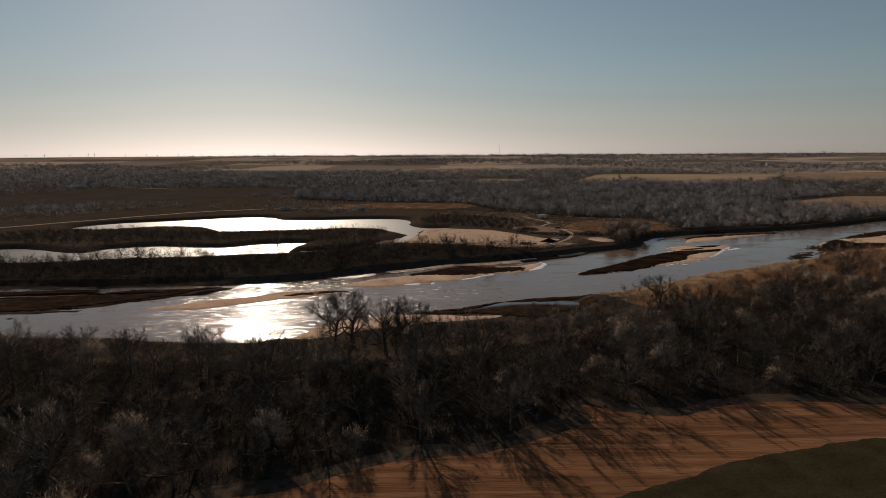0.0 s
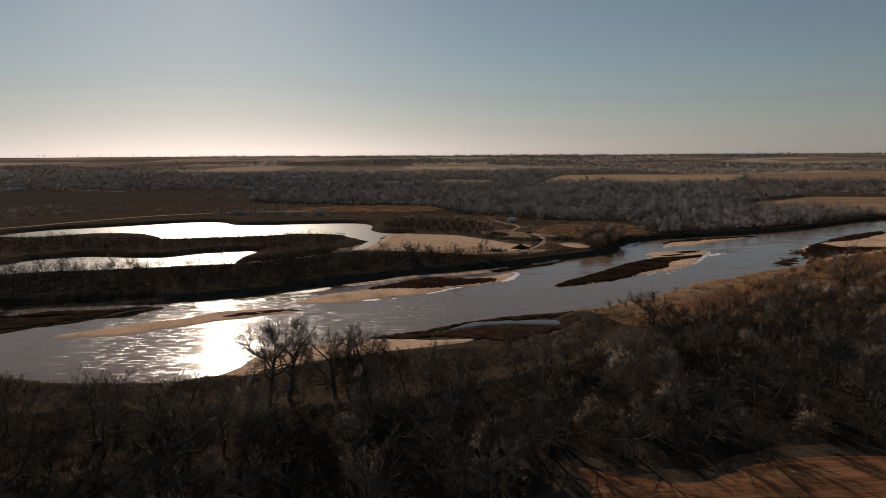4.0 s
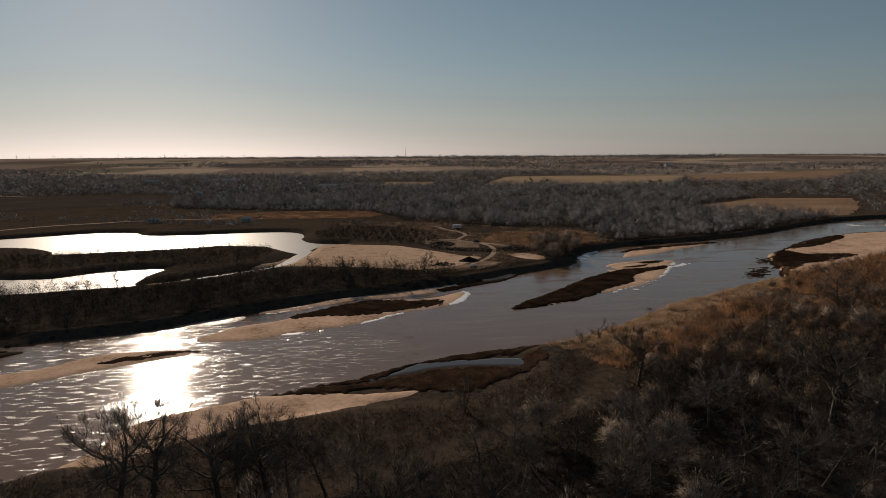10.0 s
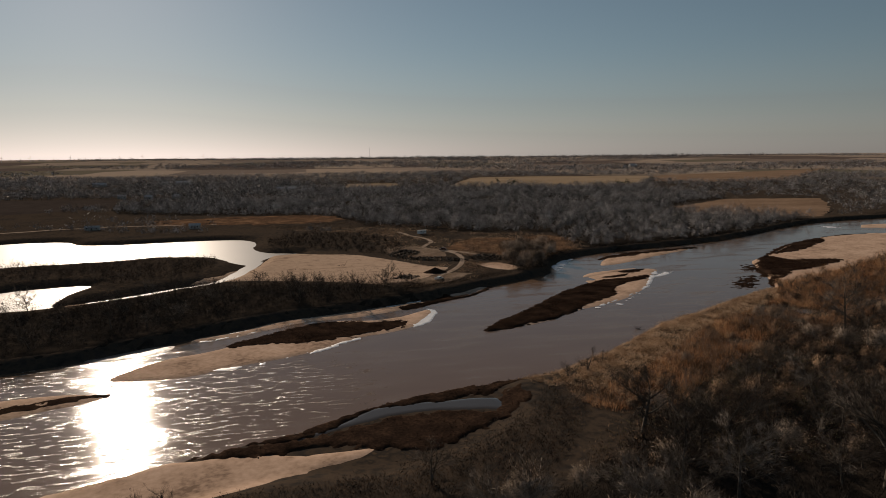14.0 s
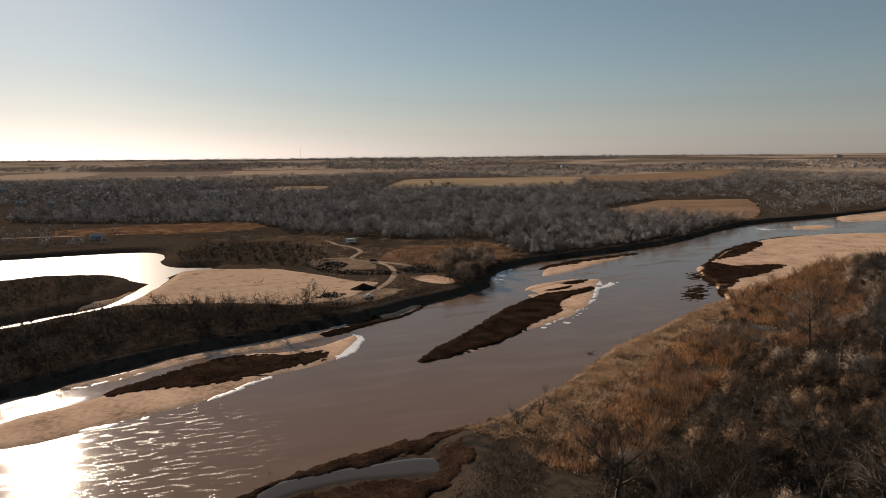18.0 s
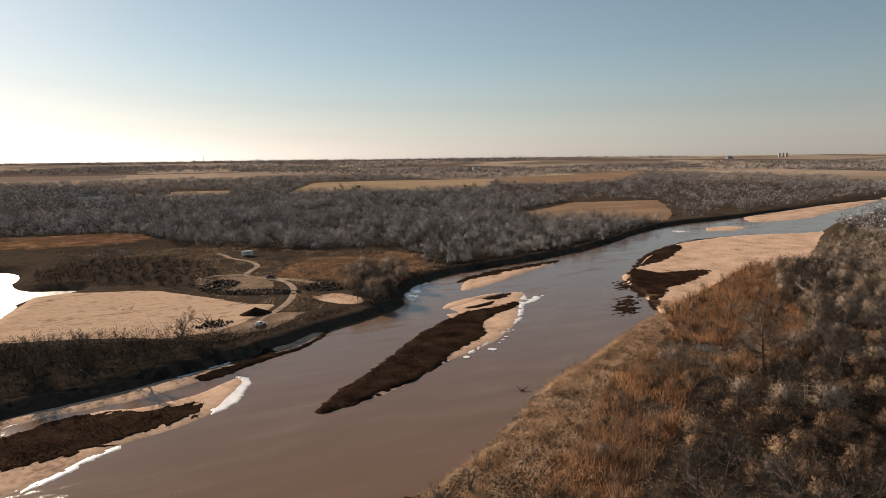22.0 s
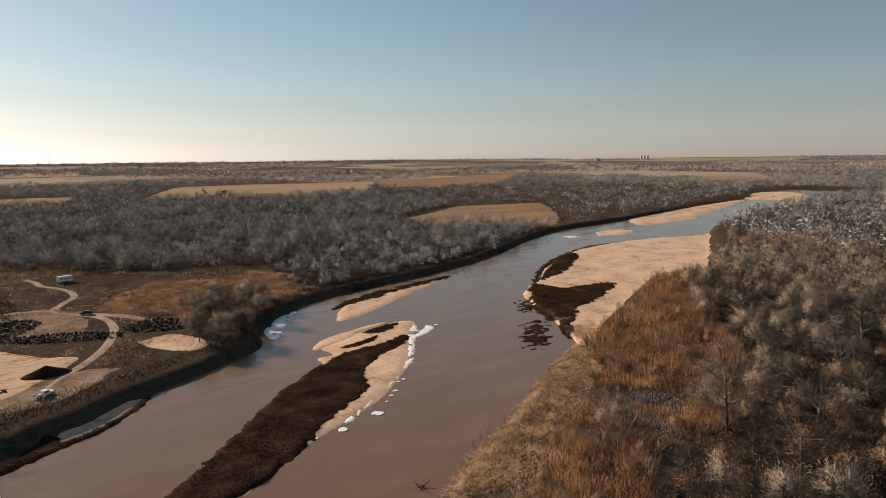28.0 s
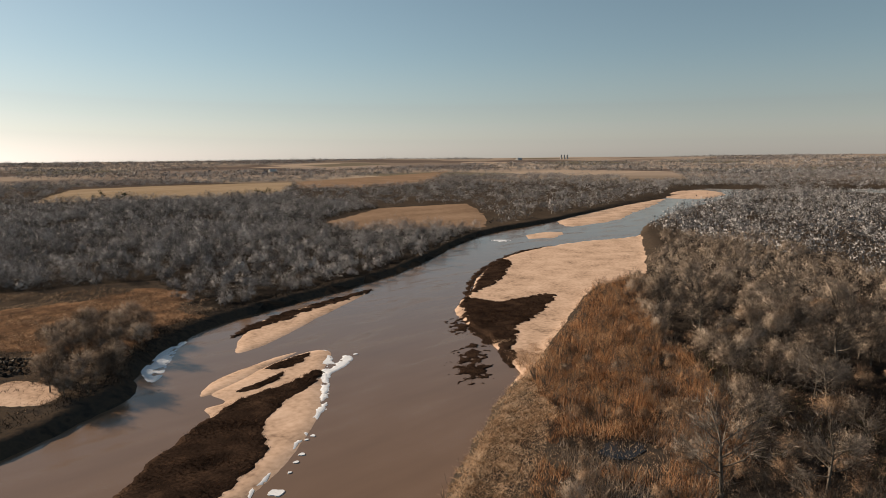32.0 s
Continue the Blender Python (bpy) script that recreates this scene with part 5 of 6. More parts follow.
tagged(new("sandbar", bar("sandbar", curve_through([(80.4, 415.2), (85.7, 420.1), (91.7, 426.8), (101.7, 431.8), (107, 432.1), (103.7, 425.8), (97.7, 418.8), (88.9, 412.8), (82.2, 410.3)], 4), 1.0, M_SAND, 0.5, 0.2, 0.6, 12)), "narrow sand strip under the cut bank", "sandbar")
# darker greenish strip laid over part of the stubble field
tagged(new("grass_strip", overlay("grass_strip", curve_through([(24.4, 97.7), (33.4, 108.9), (58.5, 121.6), (81, 130.1), (106.5, 135.5), (139.6, 138.2), (144, 92.7), (84.6, 73.6)], 4), 2.5, surface("dark_green_ground", [(0.022, 0.018, 0.010), (0.05, 0.04, 0.022)], 5, fine=9), 0.2, 1.5, 9, 4)), "dark greenish strip across the stubble field", "grass", kind="structure")
# near-black water sheet put in for a shaded hollow between the willows
pond = curve_through([(208.4, 337.2), (213.1, 338), (216.9, 336), (217.9, 333.1), (212.2, 330.9), (207.5, 333.9)], 4)
px, py = span(pond, 1.0, 2)
tagged(new("pond", sheet("pond", px, py, float(ground_height(np.array([212.2]), np.array([334.7]))[0]) + 0.12, lambda x, y: edge_distance(x, y, pond) < 0, water_surface("shade_hollow", (0.02, 0.017, 0.014), 0.1, 0.8, 0.1))), "small dark water sheet standing in for a shaded hollow among the willows", "pond", kind="structure")

# ------------------------------------------------------------------ ice along the bars


def ice_sheet(pts, label, ragged=1.0, seed=0, thick=0.16, cover=0.28):
    out = curve_through(pts, 4)
    xs, ys = span(out, 0.6, 2)

    def inner(x, y):
        return np.maximum(edge_distance(x, y, out) + wobble(x, y, 4, seed, 4) * ragged * 0.6, (wobble(x, y, 4.5, seed + 3, 3) - cover) * 3)

    me = sheet("ice_sheet", xs, ys, lambda x, y: np.where(inner(x, y) < 0, thick + wobble(x, y, 1.5, seed, 2) * 0.04, -0.15), lambda x, y: inner(x, y) < 0.5, M_ICE)
    return tagged(new("ice_sheet", me), label, "ice", "river ice")


for k, (pts, label) in enumerate((
    ([(155.6, 463.1), (159.6, 480.7), (170.2, 493.6), (180.7, 497.5), (173, 486.4), (165.2, 474.2), (160.3, 463.7)], "white broken shore ice under the cut bank"),
    ([(178.3, 403.2), (187.5, 416.6), (198.6, 433.9), (203, 445.4), (209.8, 452), (213.4, 450.3), (206, 437.3), (212.6, 441.8), (214.7, 439.1), (205.7, 431.6), (198.8, 428.1), (186.9, 412.2), (182, 405)], "white ice rimming the island head"),
    ([(55.2, 361), (59.8, 373.7), (64.7, 387), (68.6, 385.7), (68, 379), (63.5, 368.5), (58.2, 362)], "white ice at the tip of the sandbar"),
    ([(46.6, 397.2), (58.8, 404.3), (68.8, 408.5), (62.7, 400.9), (50.6, 394.8)], "thin ice shelf below the woods"),
    ([(-24, 358), (-10, 363.5), (4, 374), (20, 381), (37, 386), (52, 391.5), (63, 399), (50, 396), (34, 391.5), (14, 384), (-2, 374.5), (-20, 364)], "broken white shore ice over the sand shelf"),
    ([(-14.8, 325.6), (-3.2, 327.4), (9, 333.6), (21, 341), (28.5, 348.2), (38, 352.2), (38.5, 350.8), (29.5, 346), (21.5, 338.4), (9.4, 331.6), (-3, 325), (-14.5, 323.4)], "thin white ice rim along the sandbar"),
    ([(202.3, 437.5), (189.9, 419.8), (175.5, 403.1), (156.4, 387.6), (142.9, 377.6), (144.3, 376.5), (157.3, 386), (177.4, 401.5), (191.7, 418.2)], "thin white ice rim along the island"),
    ([(459.7, 601.4), (467.9, 606.7), (475.6, 596.5), (467.2, 592.7)], "white ice patch far upstream"),
)):
    ice_sheet(pts, label, 2.2 if k < 4 else 0.8, k + 50, 0.16, -0.02 if "rim" in label else 0.28)
for fx0, fy0, r in ((164.4, 387.7, 0.8), (151.9, 376.3, 1.7), (139.7, 372.8, 1.5), (158, 382, 0.45), (169.1, 393.6, 0.5), (161.5, 385.3, 0.6), (132.1, 372.3, 0.6), (171.5, 394.5, 0.7), (216.6, 440.5, 0.8)):
    pts = [(fx0 + r * random.uniform(0.7, 1.3) * math.cos(a), fy0 + r * random.uniform(0.6, 1.2) * math.sin(a)) for a in np.arange(7) * 0.9]
    out = curve_through(pts, 2)
    bm = bmesh.new()
    f = bm.faces.new([bm.verts.new((q[0] - fx0, q[1] - fy0, 0.02)) for q in out])
    up = bmesh.ops.extrude_face_region(bm, geom=[f])
    for e in up["geom"]:
        if isinstance(e, bmesh.types.BMVert):
            e.co.z += 0.13
            e.co.xy *= 0.93
    floe = new("ice_floe", bm_mesh("ice_floe", bm, M_ICE))
    floe.location = (fx0, fy0, 0)
    tagged(floe, "small white ice floe drifting beside the island", "ice floe", "ice floes")

# ------------------------------------------------------------------ driftwood


def branch_pile(name, x, y, z, size, count, label, seed):
    r = np.random.default_rng(seed)
    root = new(name)
    root.location = (x, y, z)
    for k in range(count):
        a = r.uniform(0, 6.28)
        start = np.array([r.normal() * size * 0.2, r.normal() * size * 0.2, -0.2])
        pts = limb_path(start, (math.cos(a), math.sin(a), r.uniform(0.15, 0.6)), size * r.uniform(0.5, 1.1), 0.2, 4, r)
        v, f = tube(pts, np.linspace(0.12, 0.03, 5) * size / 3, 5)
        part("branch", mesh_of("branch", v, f, M_DRIFT, True), root)
    return tagged(root, label, "driftwood", "driftwood")


M_DRIFT = surface("wet_driftwood", [(0.02, 0.016, 0.013), (0.05, 0.04, 0.032)], 0.6, rough=0.7, bump=0.5, depth=0.03)
branch_pile("driftwood", 139.5, 337, 0.0, 3.4, 11, "dark tangled driftwood snag in the river", 1)
branch_pile("driftwood", 87.7, 407.9, 0.0, 2.6, 4, "thin dark branch sticking out of the water", 2)
branch_pile("driftwood", 236, 459.3, 0.0, 1.8, 6, "small dark snag in midstream", 3)
branch_pile("driftwood", 29.5, 286.1, 0.0, 1.4, 4, "small dark snag near the beach", 4)
branch_pile("driftwood", 34.4, 491.1, 3.2, 4.0, 6, "dark log lying on the sand flat", 5)
branch_pile("driftwood", 63.2, 449.4, 3.0, 6.0, 14, "heap of dark logs on the sand flat", 6)
branch_pile("driftwood", 284.3, 520.9, 0.0, 2.0, 5, "dark snag at the sandbar tip", 7)
for x, y in ((159.5, 345.3), (163.3, 348.1), (168, 349.3), (174.7, 351.5), (178.5, 353.2), (183.2, 355), (189.8, 358.5), (150, 337.9)):
    r = np.random.default_rng(int(x))
    root = new("dead_sapling")
    root.location = (x, y, float(ground_height(np.array([x]), np.array([y]))[0]))
    for k in range(3):
        v, f = tube(limb_path((0, 0, -0.3), (r.normal() * 0.25, r.normal() * 0.25, 1), r.uniform(1.8, 4.5), 0.15, 4, r), np.linspace(0.06, 0.015, 5), 4)
        part("stem", mesh_of("stem", v, f, M_BARK, True), root)
    tagged(root, "thin dead sapling on the river's edge", "sapling", "dead saplings")

# ------------------------------------------------------------------ rubble heaps
M_RUBBLE = surface("broken_concrete", [(0.02, 0.017, 0.015), (0.06, 0.052, 0.045), (0.15, 0.13, 0.11)], 3, islands=0.4, fine=6, depth=0.06)


def chunks(x, y, z, size):
    """Blocky broken pieces, each a shaken box."""
    n = x.size
    box = np.array([(a, b, c) for a in (-1, 1) for b in (-1, 1) for c in (-1, 1)], float)
    v = box[None] * rng.uniform(0.4, 1.0, (n, 1, 3)) * size * rng.uniform(0.4, 1.2, (n, 1, 1)) + rng.normal(size=(n, 8, 3)) * size * 0.3
    a = rng.uniform(0, 6.28, n)
    c, s = np.cos(a)[:, None], np.sin(a)[:, None]
    w = np.stack([v[..., 0] * c - v[..., 1] * s + x[:, None], v[..., 0] * s + v[..., 1] * c + y[:, None], v[..., 2] + z[:, None]], -1)
    quad = np.array([(0, 1, 3, 2), (4, 6, 7, 5), (0, 4, 5, 1), (2, 3, 7, 6), (0, 2, 6, 4), (1, 5, 7, 3)])
    return w.reshape(-1, 3), (quad[None] + np.arange(n)[:, None, None] * 8).reshape(-1, 4)


for pts, n, label in (
    ([(65.9, 527.4), (78, 541.4), (87.8, 531.4), (79.8, 516.2), (69.7, 509.1)], 260, "long dark heap of broken rubble"),
    ([(73.7, 511.7), (93.6, 507), (111.3, 495.3), (105.3, 487.9), (77.6, 501.4)], 220, "low dark bank of rubble and logs"),
    ([(111.3, 501.3), (123.2, 512.2), (134.8, 503.1), (146.3, 494.9), (136.6, 486.9), (119.1, 490.6)], 260, "dark rubble heap beside the sand patch"),
    ([(57.1, 443.9), (67.2, 452.1), (73.2, 446.5), (65.1, 439.1)], 90, "dark rubble on the sand flat"),
):
    out = curve_through(pts, 3)
    x, y = spread(out, 1.2)
    pick = rng.permutation(x.size)[:n]
    x, y = x[pick], y[pick]
    z = ground_height(x, y) + np.clip(-edge_distance(x, y, out) * 0.35, 0, 1.4) * rng.uniform(0.2, 1, x.size)
    v, f = chunks(x, y, z, 0.5)
    tagged(new("rubble_heap", mesh_of("rubble_heap", v, f, M_RUBBLE)), label, "rubble", kind="stuff")
gravel = sheet("gravel_heap", np.arange(73, 93, 0.6), np.arange(449, 465, 0.6),
               lambda x, y: ground_height(x, y) + np.maximum(3.0 - np.hypot((x - 83.2) / 2.2, (y - 456.7) / 1.4) * 0.9, -0.4) + wobble(x, y, 2, 3, 3) * 0.2, lambda x, y: np.hypot((x - 83.2) / 2.2, (y - 456.7) / 1.4) < 3.6, M_MUD)
tagged(new("gravel_heap", gravel), "dark gravel heap beside the dirt track", "gravel heap")

# ------------------------------------------------------------------ vehicles


def plain(name, colour, rough=0.5, metal=0.0, spec=0.25):
    return surface(name, [tuple(c * 0.85 for c in colour), colour], 2.0, rough=rough, metal=metal, spec=spec, bump=0.05, depth=0.01)


M_TYRE, M_GLASSDARK, M_STEEL = plain("tyre_rubber", (0.02, 0.02, 0.02), 0.9), plain("tinted_window", (0.02, 0.025, 0.03), 0.08), plain("steel_rim", (0.45, 0.45, 0.46), 0.35, 1.0)


def box_bm(bm, lo, hi, taper=(0, 0), bevel=0.0):
    """Adds a box; taper: how far the top is drawn in along x (front, back)."""
    r = bmesh.ops.create_cube(bm, size=1.0)
    for v in r["verts"]:
        t = v.co + Vector((0.5, 0.5, 0.5))
        v.co = Vector([lo[k] + (hi[k] - lo[k]) * t[k] for k in range(3)])
        if t.z > 0.5:
            v.co.x += taper[1] if t.x < 0.5 else -taper[0]
            v.co.y *= 0.92 if taper != (0, 0) else 1
    if bevel:
        bmesh.ops.bevel(bm, geom=list({e for v in r["verts"] for e in v.link_edges}), offset=bevel, segments=2, affect="EDGES")


def box_mesh(name, lo, hi, mat, taper=(0, 0), bevel=0.0):
    bm = bmesh.new()
    box_bm(bm, lo, hi, taper, bevel)
    return bm_mesh(name, bm, mat)


def wheel_mesh(name, radius, width, mat):
    bm = bmesh.new()
    bmesh.ops.create_cone(bm, cap_ends=True, segments=18, radius1=radius, radius2=radius, depth=width, matrix=Matrix.Rotation(radians(90), 4, "X"))
    return bm_mesh(name, bm, mat)


def vehicle(name, paint, truck, x, y, turn, label):
    root = new(name)
    z = float(ground_height(np.array([x]), np.array([y]))[0]) + 0.1
    root.matrix_basis = Matrix.LocRotScale((x, y, z), Euler((0, 0, radians(turn))), None)
    part("body", box_mesh("body", (-2.6, -0.95, 0.45), (2.6, 0.95, 1.05), paint, bevel=0.12), root)
    cab = part("cab", box_mesh("cab", (-0.9 if truck else -1.9, -0.88, 1.05), (1.4, 0.88, 1.75), paint, (0.55, 0.25), 0.08), root)
    part("windscreen", box_mesh("windscreen", (0.55, -0.80, 1.12), (1.3, 0.80, 1.66), M_GLASSDARK, (0.58, -0.4)), cab)
    for s in (-1, 1):
        part("side_window", box_mesh("side_window", (-0.6, s * 0.86 - 0.03, 1.14), (0.85, s * 0.86 + 0.03, 1.60), M_GLASSDARK, (0.3, 0.1)), cab)
        part("headlight", box_mesh("headlight", (2.56, s * 0.7 - 0.16, 0.72), (2.64, s * 0.7 + 0.16, 0.88), M_ICE), root)
        part("tail_light", box_mesh("tail_light", (-2.64, s * 0.78 - 0.1, 0.70), (-2.57, s * 0.78 + 0.1, 0.95), M_TAIL), root)
    if truck:
        for s in (-1, 1):
            part("bed_wall", box_mesh("bed_wall", (-2.55, s * 0.88 - 0.06, 1.04), (-0.9, s * 0.88 + 0.06, 1.3), paint, bevel=0.03), root)
        part("tailgate", box_mesh("tailgate", (-2.6, -0.82, 1.04), (-2.48, 0.82, 1.3), paint, bevel=0.03), root)
    for a in (-1.65, 1.7):
        for s in (-1, 1):
            tyre = part("wheel", wheel_mesh("wheel", 0.38, 0.26, M_TYRE), root, at=Matrix.Translation((a, s * 0.86, 0.38)))
            part("rim", wheel_mesh("rim", 0.22, 0.29, M_STEEL), tyre)
    return tagged(root, label, "pickup" if truck else "car", "parked vehicles")


M_TAIL = plain("tail_lamp_red", (0.3, 0.02, 0.02), 0.3)
M_WHITE, M_DARKPAINT = plain("white_paint", (0.78, 0.78, 0.76), 0.35), plain("dark_maroon_paint", (0.06, 0.02, 0.02), 0.3)
vehicle("car", M_DARKPAINT, False, 104.2, 535.9, 150, "dark maroon car parked on the dirt track")
vehicle("pickup_truck", M_WHITE, True, 81, 435.7, 35, "white pickup parked above the river bank")
# site trailer with a mast beside it
root = new("site_trailer")
root.matrix_basis = Matrix.LocRotScale((105.4, 626, float(ground_height(np.array([105.4]), np.array([626.0]))[0])), Euler((0, 0, radians(20))), None)
part("body", box_mesh("body", (-3.6, -1.25, 0.75), (3.6, 1.25, 3.3), M_WHITE, bevel=0.06), root)
part("roof", box_mesh("roof", (-3.7, -1.35, 3.3), (3.7, 1.35, 3.42), plain("grey_roof_sheet", (0.5, 0.5, 0.5)), bevel=0.03), root)
part("door", box_mesh("door", (0.3, -1.29, 0.9), (1.15, -1.24, 2.85), plain("grey_door", (0.35, 0.36, 0.38))), root)
for a in (-2.6, -1.0, 2.0):
    part("window", box_mesh("window", (a, -1.29, 1.8), (a + 0.9, -1.24, 2.6), M_GLASSDARK), root)
for a in (-0.6, 0.6):
    for s in (-1, 1):
        part("wheel", wheel_mesh("wheel", 0.4, 0.25, M_TYRE), root, at=Matrix.Translation((a, s * 1.05, 0.4)))
part("tow_bar", box_mesh("tow_bar", (3.5, -0.12, 0.5), (5.0, 0.12, 0.66), M_STEEL), root)
tagged(root, "white site trailer standing beside the dirt track", "trailer")


def mast(name, x, y, tall, girth, label, arms=0):
    root = new(name)
    root.location = (x, y, float(ground_height(np.array([x]), np.array([y]))[0]))
    v, f = tube([(0, 0, -0.4), (0, 0, tall * 0.5), (0, 0, tall)], (girth, girth * 0.85, girth * 0.7), 8)
    part("pole", mesh_of("pole", v, f, M_BARK if arms else M_STEEL), root)
    for k in range(arms):
        part("crossarm", box_mesh("crossarm", (-1.2, -0.07, tall - 0.7 - k), (1.2, 0.07, tall - 0.55 - k), M_BARK), root)
    return tagged(root, label, "pole" if arms else "mast", "utility poles" if arms else "")


mast("lamp_mast", 109.3, 628.5, 9, 0.09, "thin steel mast beside the trailer")
for x, y in ((118.4, 1021), (181, 1021), (253.2, 1030), (326.2, 1050), (-265.8, 705), (-309.3, 663.9), (-362.2, 611.3)):
    mast("utility_pole", x, y, 11, 0.16, "weathered wooden utility pole with crossarms", 2)
mast("radio_mast", 0.097 * 4600, 0.995 * 4600 + 60, 75, 0.9, "tall thin radio mast on the horizon")

# ------------------------------------------------------------------ houses and farm buildings
M_ROOF, M_ROOFPALE = plain("grey_shingles", (0.12, 0.11, 0.11), 0.8, 0, 0.2), plain("pale_metal_roof", (0.48, 0.465, 0.45), 0.7, 0, 0.1)
M_WALLWHITE, M_WALLGREY = plain("white_siding", (0.46, 0.445, 0.42), 0.7), plain("grey_siding", (0.3, 0.29, 0.28), 0.7)


def building(name, x, y, long, deep, tall, turn, wall, roof, label):
    root = new(name)
    z = float(ground_height(np.array([float(x)]), np.array([float(y)]))[0])
    root.matrix_basis = Matrix.LocRotScale((x, y, z), Euler((0, 0, radians(turn))), None)
    bm = bmesh.new()
    w, d, g = long / 2, deep / 2, deep * 0.28
    ends = [[bm.verts.new((s * w, *p)) for p in ((-d, -0.3), (d, -0.3), (d, tall), (0, tall + g), (-d, tall))] for s in (-1, 1)]
    bm.faces.new(ends[0][::-1]), bm.faces.new(ends[1])
    for k in range(5):
        bm.faces.new((ends[0][k], ends[0][(k + 1) % 5], ends[1][(k + 1) % 5], ends[1][k]))
    part("wall", bm_mesh("wall", bm, wall), root)
    for s in (-1, 1):
        bm = bmesh.new()
        o, t = 0.5, 0.18
        sec = [(s * (d + o), tall - o * 0.56), (0, tall + g + 0.02), (0, tall + g + t), (s * (d + o), tall - o * 0.56 + t)]
        a, b = [bm.verts.new((-w - o, *p)) for p in sec], [bm.verts.new((w + o, *p)) for p in sec]
        bm.faces.new(a), bm.faces.new(b[::-1])
        for k in range(4):
            bm.faces.new((a[k], b[k], b[(k + 1) % 4], a[(k + 1) % 4]))
        bmesh.ops.recalc_face_normals(bm, faces=bm.faces)
        part("roof_slope", bm_mesh("roof_slope", bm, roof), root)
    part("door", box_mesh("door", (-0.5, -d - 0.06, 0), (0.5, -d + 0.02, 2.05), M_ROOF), root)
    for k in range(max(2, int(long // 4))):
        a = -w + (k + 0.5) * long / max(2, int(long // 4))
        if abs(a) > 1.2:
            part("window", box_mesh("window", (a - 0.5, -d - 0.05, 1.0), (a + 0.5, -d + 0.02, 2.2), M_GLASSDARK), root)
    return tagged(root, label, "house" if "house" in name else "barn", "far buildings")


for name, x, y, a, b, c, turn, wall, roof, label in (
    ("farm_barn", -19.8, 1279, 34, 14, 5, 8, M_WALLWHITE, M_ROOFPALE, "long white barn with a pale metal roof"),
    ("farm_barn", 16.4, 1237, 22, 12, 4, 8, M_WALLWHITE, M_ROOFPALE, "white shed with a pale metal roof"),
    ("house", 573.7, 985, 13, 9, 5, 20, M_WALLWHITE, M_ROOF, "white two storey farmhouse among bare trees"),
    ("house", 420.6, 887, 14, 8, 3, -10, M_WALLGREY, M_ROOFPALE, "small house hidden in the woods"),
    ("house", -83.7, 722, 9, 5, 3, 5, M_WALLWHITE, M_ROOFPALE, "small white cabin behind the lake"),
    ("house", -171.4, 734, 12, 4, 2.6, -4, M_WALLWHITE, M_ROOFPALE, "low white cabin behind the lake"),
    ("house", -261, 1175, 12, 8, 4, 12, M_WALLWHITE, M_ROOFPALE, "white house in the woods beyond the field"),
    ("house", -216.1, 1144, 11, 8, 4, -8, M_WALLGREY, M_ROOFPALE, "grey house in the woods beyond the field"),
    ("house", -179.3, 1153, 10, 8, 4, 30, M_WALLWHITE, M_ROOFPALE, "pale house at the edge of the woods"),
    ("farm_barn", -250.2, 1615, 30, 14, 5, 10, M_WALLWHITE, M_ROOFPALE, "pale barn in a far clearing"),
    ("house", -293.2, 1645, 14, 9, 5, -15, M_WALLGREY, M_ROOFPALE, "house in a far clearing"),
    ("farm_barn", -412.5, 1596, 26, 12, 5, 5, M_WALLWHITE, M_ROOFPALE, "pale shed in a far clearing"),
    ("farm_barn", -679.3, 1226, 24, 10, 4, 12, M_WALLWHITE, M_ROOFPALE, "pale farm shed beside a field"),
    ("farm_barn", 1316, 2542, 30, 16, 7, 0, M_WALLWHITE, M_ROOFPALE, "white farmstead on the plain"),
    ("house", 1219, 2419, 16, 10, 6, 20, M_WALLWHITE, M_ROOF, "white farmhouse on the plain"),
    ("farm_barn", 3118, 2835, 40, 20, 9, 0, M_WALLWHITE, M_ROOFPALE, "white farm building near the horizon"),
):
    building(name, x, y, a, b, c, turn, wall, roof, label)
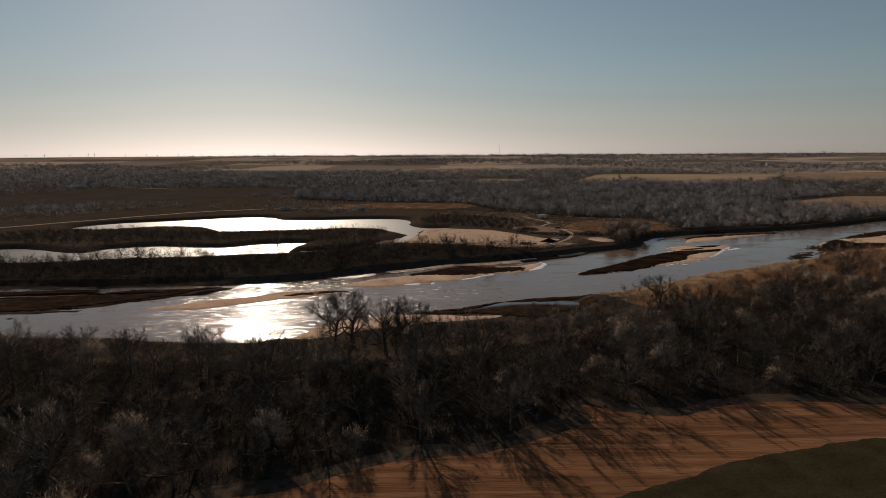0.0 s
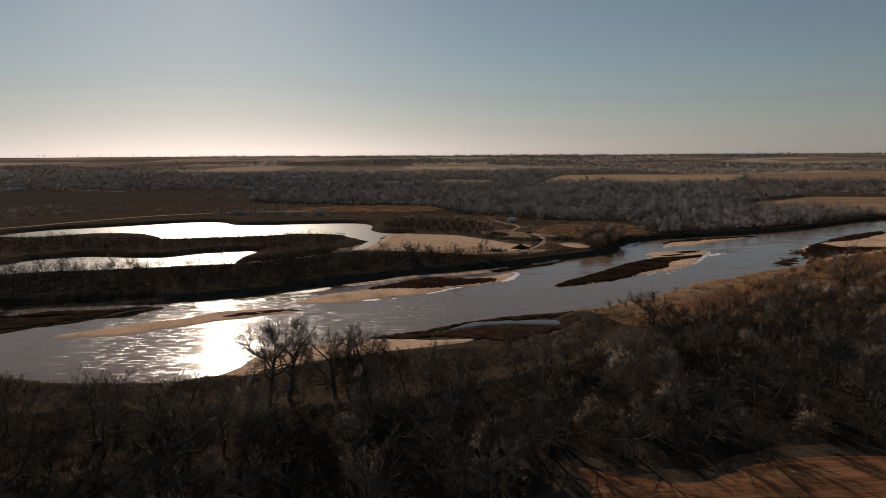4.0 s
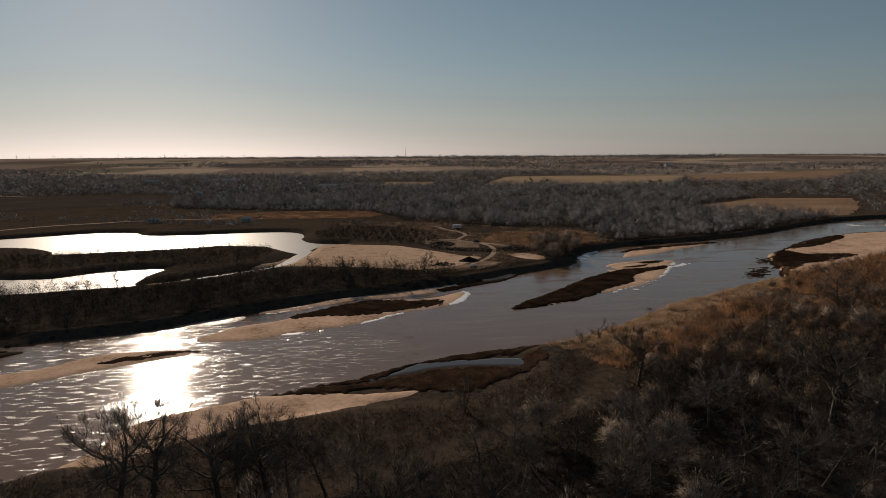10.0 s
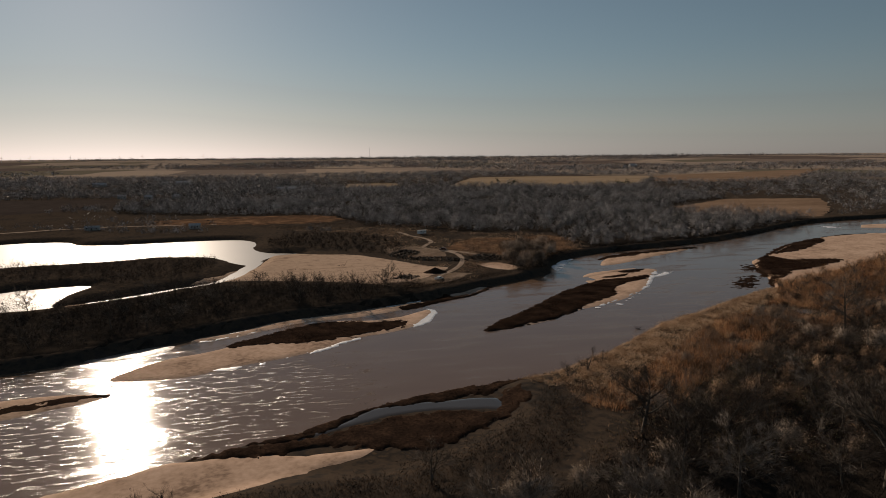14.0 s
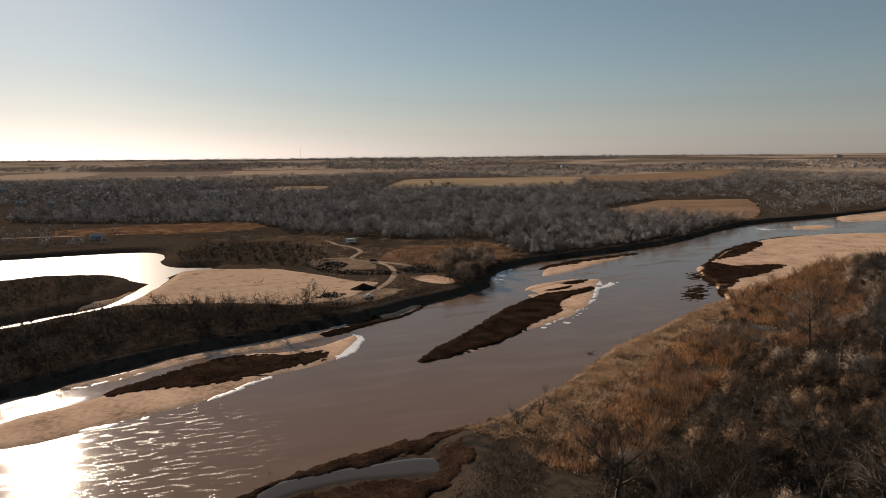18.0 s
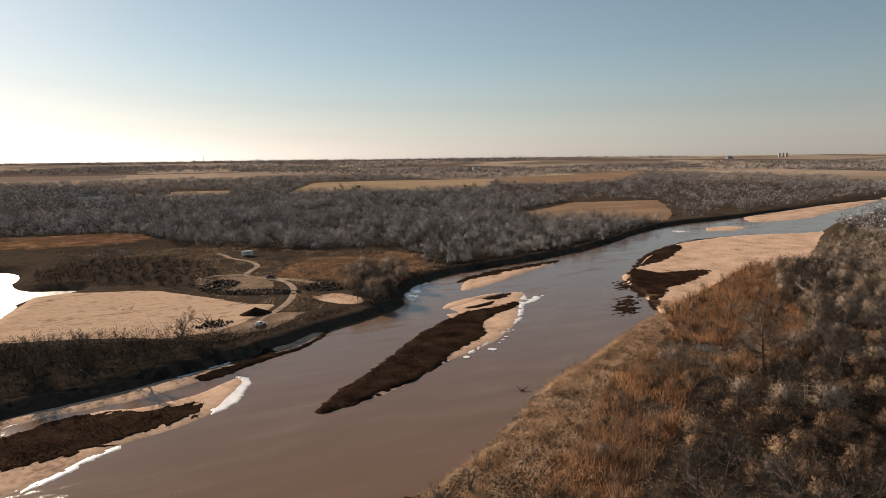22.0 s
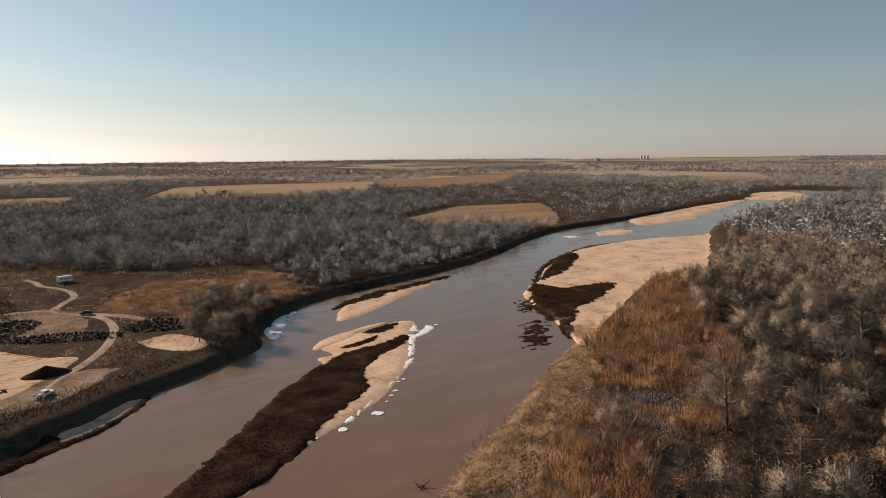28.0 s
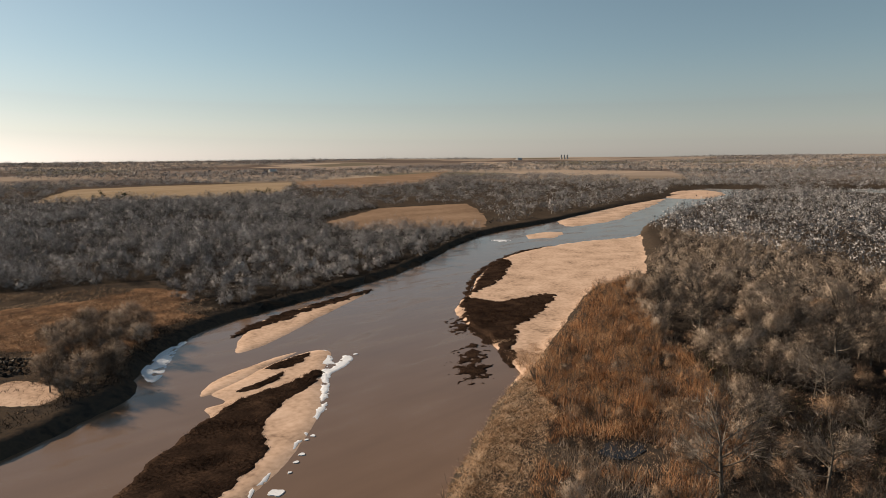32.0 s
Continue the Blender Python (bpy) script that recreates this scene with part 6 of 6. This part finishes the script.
for k in range(3):
    root = new("grain_silo")
    x, y = 3560 + 16 * k, 2850 - 12 * k
    root.location = (x, y, float(ground_height(np.array([float(x)]), np.array([float(y)]))[0]))
    v, f = tube([(0, 0, -1), (0, 0, 26)], (6, 6), 16)
    part("drum", mesh_of("drum", v, f, M_WALLWHITE, True), root)
    v, f = tube([(0, 0, 26), (0, 0, 29)], (6.3, 0.4), 16)
    part("dome", mesh_of("dome", v, f, M_ROOFPALE, True), root)
    tagged(root, "white grain silo on the horizon", "silo", "grain silos")

# ------------------------------------------------------------------ wind farm on the horizon
M_TURBINE = plain("turbine_white", (0.55, 0.56, 0.58), 0.5)


def turbine():
    root = new("wind_turbine")
    v, f = tube([(0, 0, -2), (0, 0, 12), (0, 0, 25)], (1.0, 0.8, 0.55), 8)
    part("tower", mesh_of("tower", v, f, M_TURBINE, True), root)
    part("nacelle", box_mesh("nacelle", (-0.8, -1.6, 24.5), (0.8, 2.0, 26.2), M_TURBINE, bevel=0.2), root)
    hub = part("hub", wheel_mesh("hub", 0.7, 1.2, M_TURBINE), root, at=Matrix.Translation((0, -2.0, 25.4)))
    for k in range(3):
        v, f = tube([(0, 0, 0), (0.15, 0, 4), (0, 0, 14)], (0.35, 0.55, 0.12), 6)
        part("blade", mesh_of("blade", v, f, M_TURBINE, True), hub, at=Matrix.Rotation(radians(120 * k + 14), 4, "Y"))
    return tagged(root, "white three-bladed wind turbine on the horizon", "turbine", "wind farm")


first = turbine()
BEARINGS = (-33.7, -32.5, -30.8, -29.5, -29.1, -26.9, -25.3, -24.5, -22.9, -21.1, -18.5, -16.5, -15.1, -14.3, -13.5, -10.6, -8.9, 29.6, 30.0, 31.0, 32.3, 33.3, 36.8, 37.2)
for k, a in enumerate(BEARINGS):
    far = 4560 + random.uniform(-114.7, 67.3)
    x, y = 20 + far * math.sin(radians(a + 0.4)), 130 + far * math.cos(radians(a + 0.4))
    m = Matrix.LocRotScale((x, y, float(ground_height(np.array([x]), np.array([y]))[0])), Euler((0, 0, radians(-a + random.uniform(-27.4, 37.3)))), (s1 := random.uniform(0.75, 1.05),) * 3)
    if k == 0:
        first.matrix_basis = m
    else:
        copy_thing(first, m).matrix_basis = m
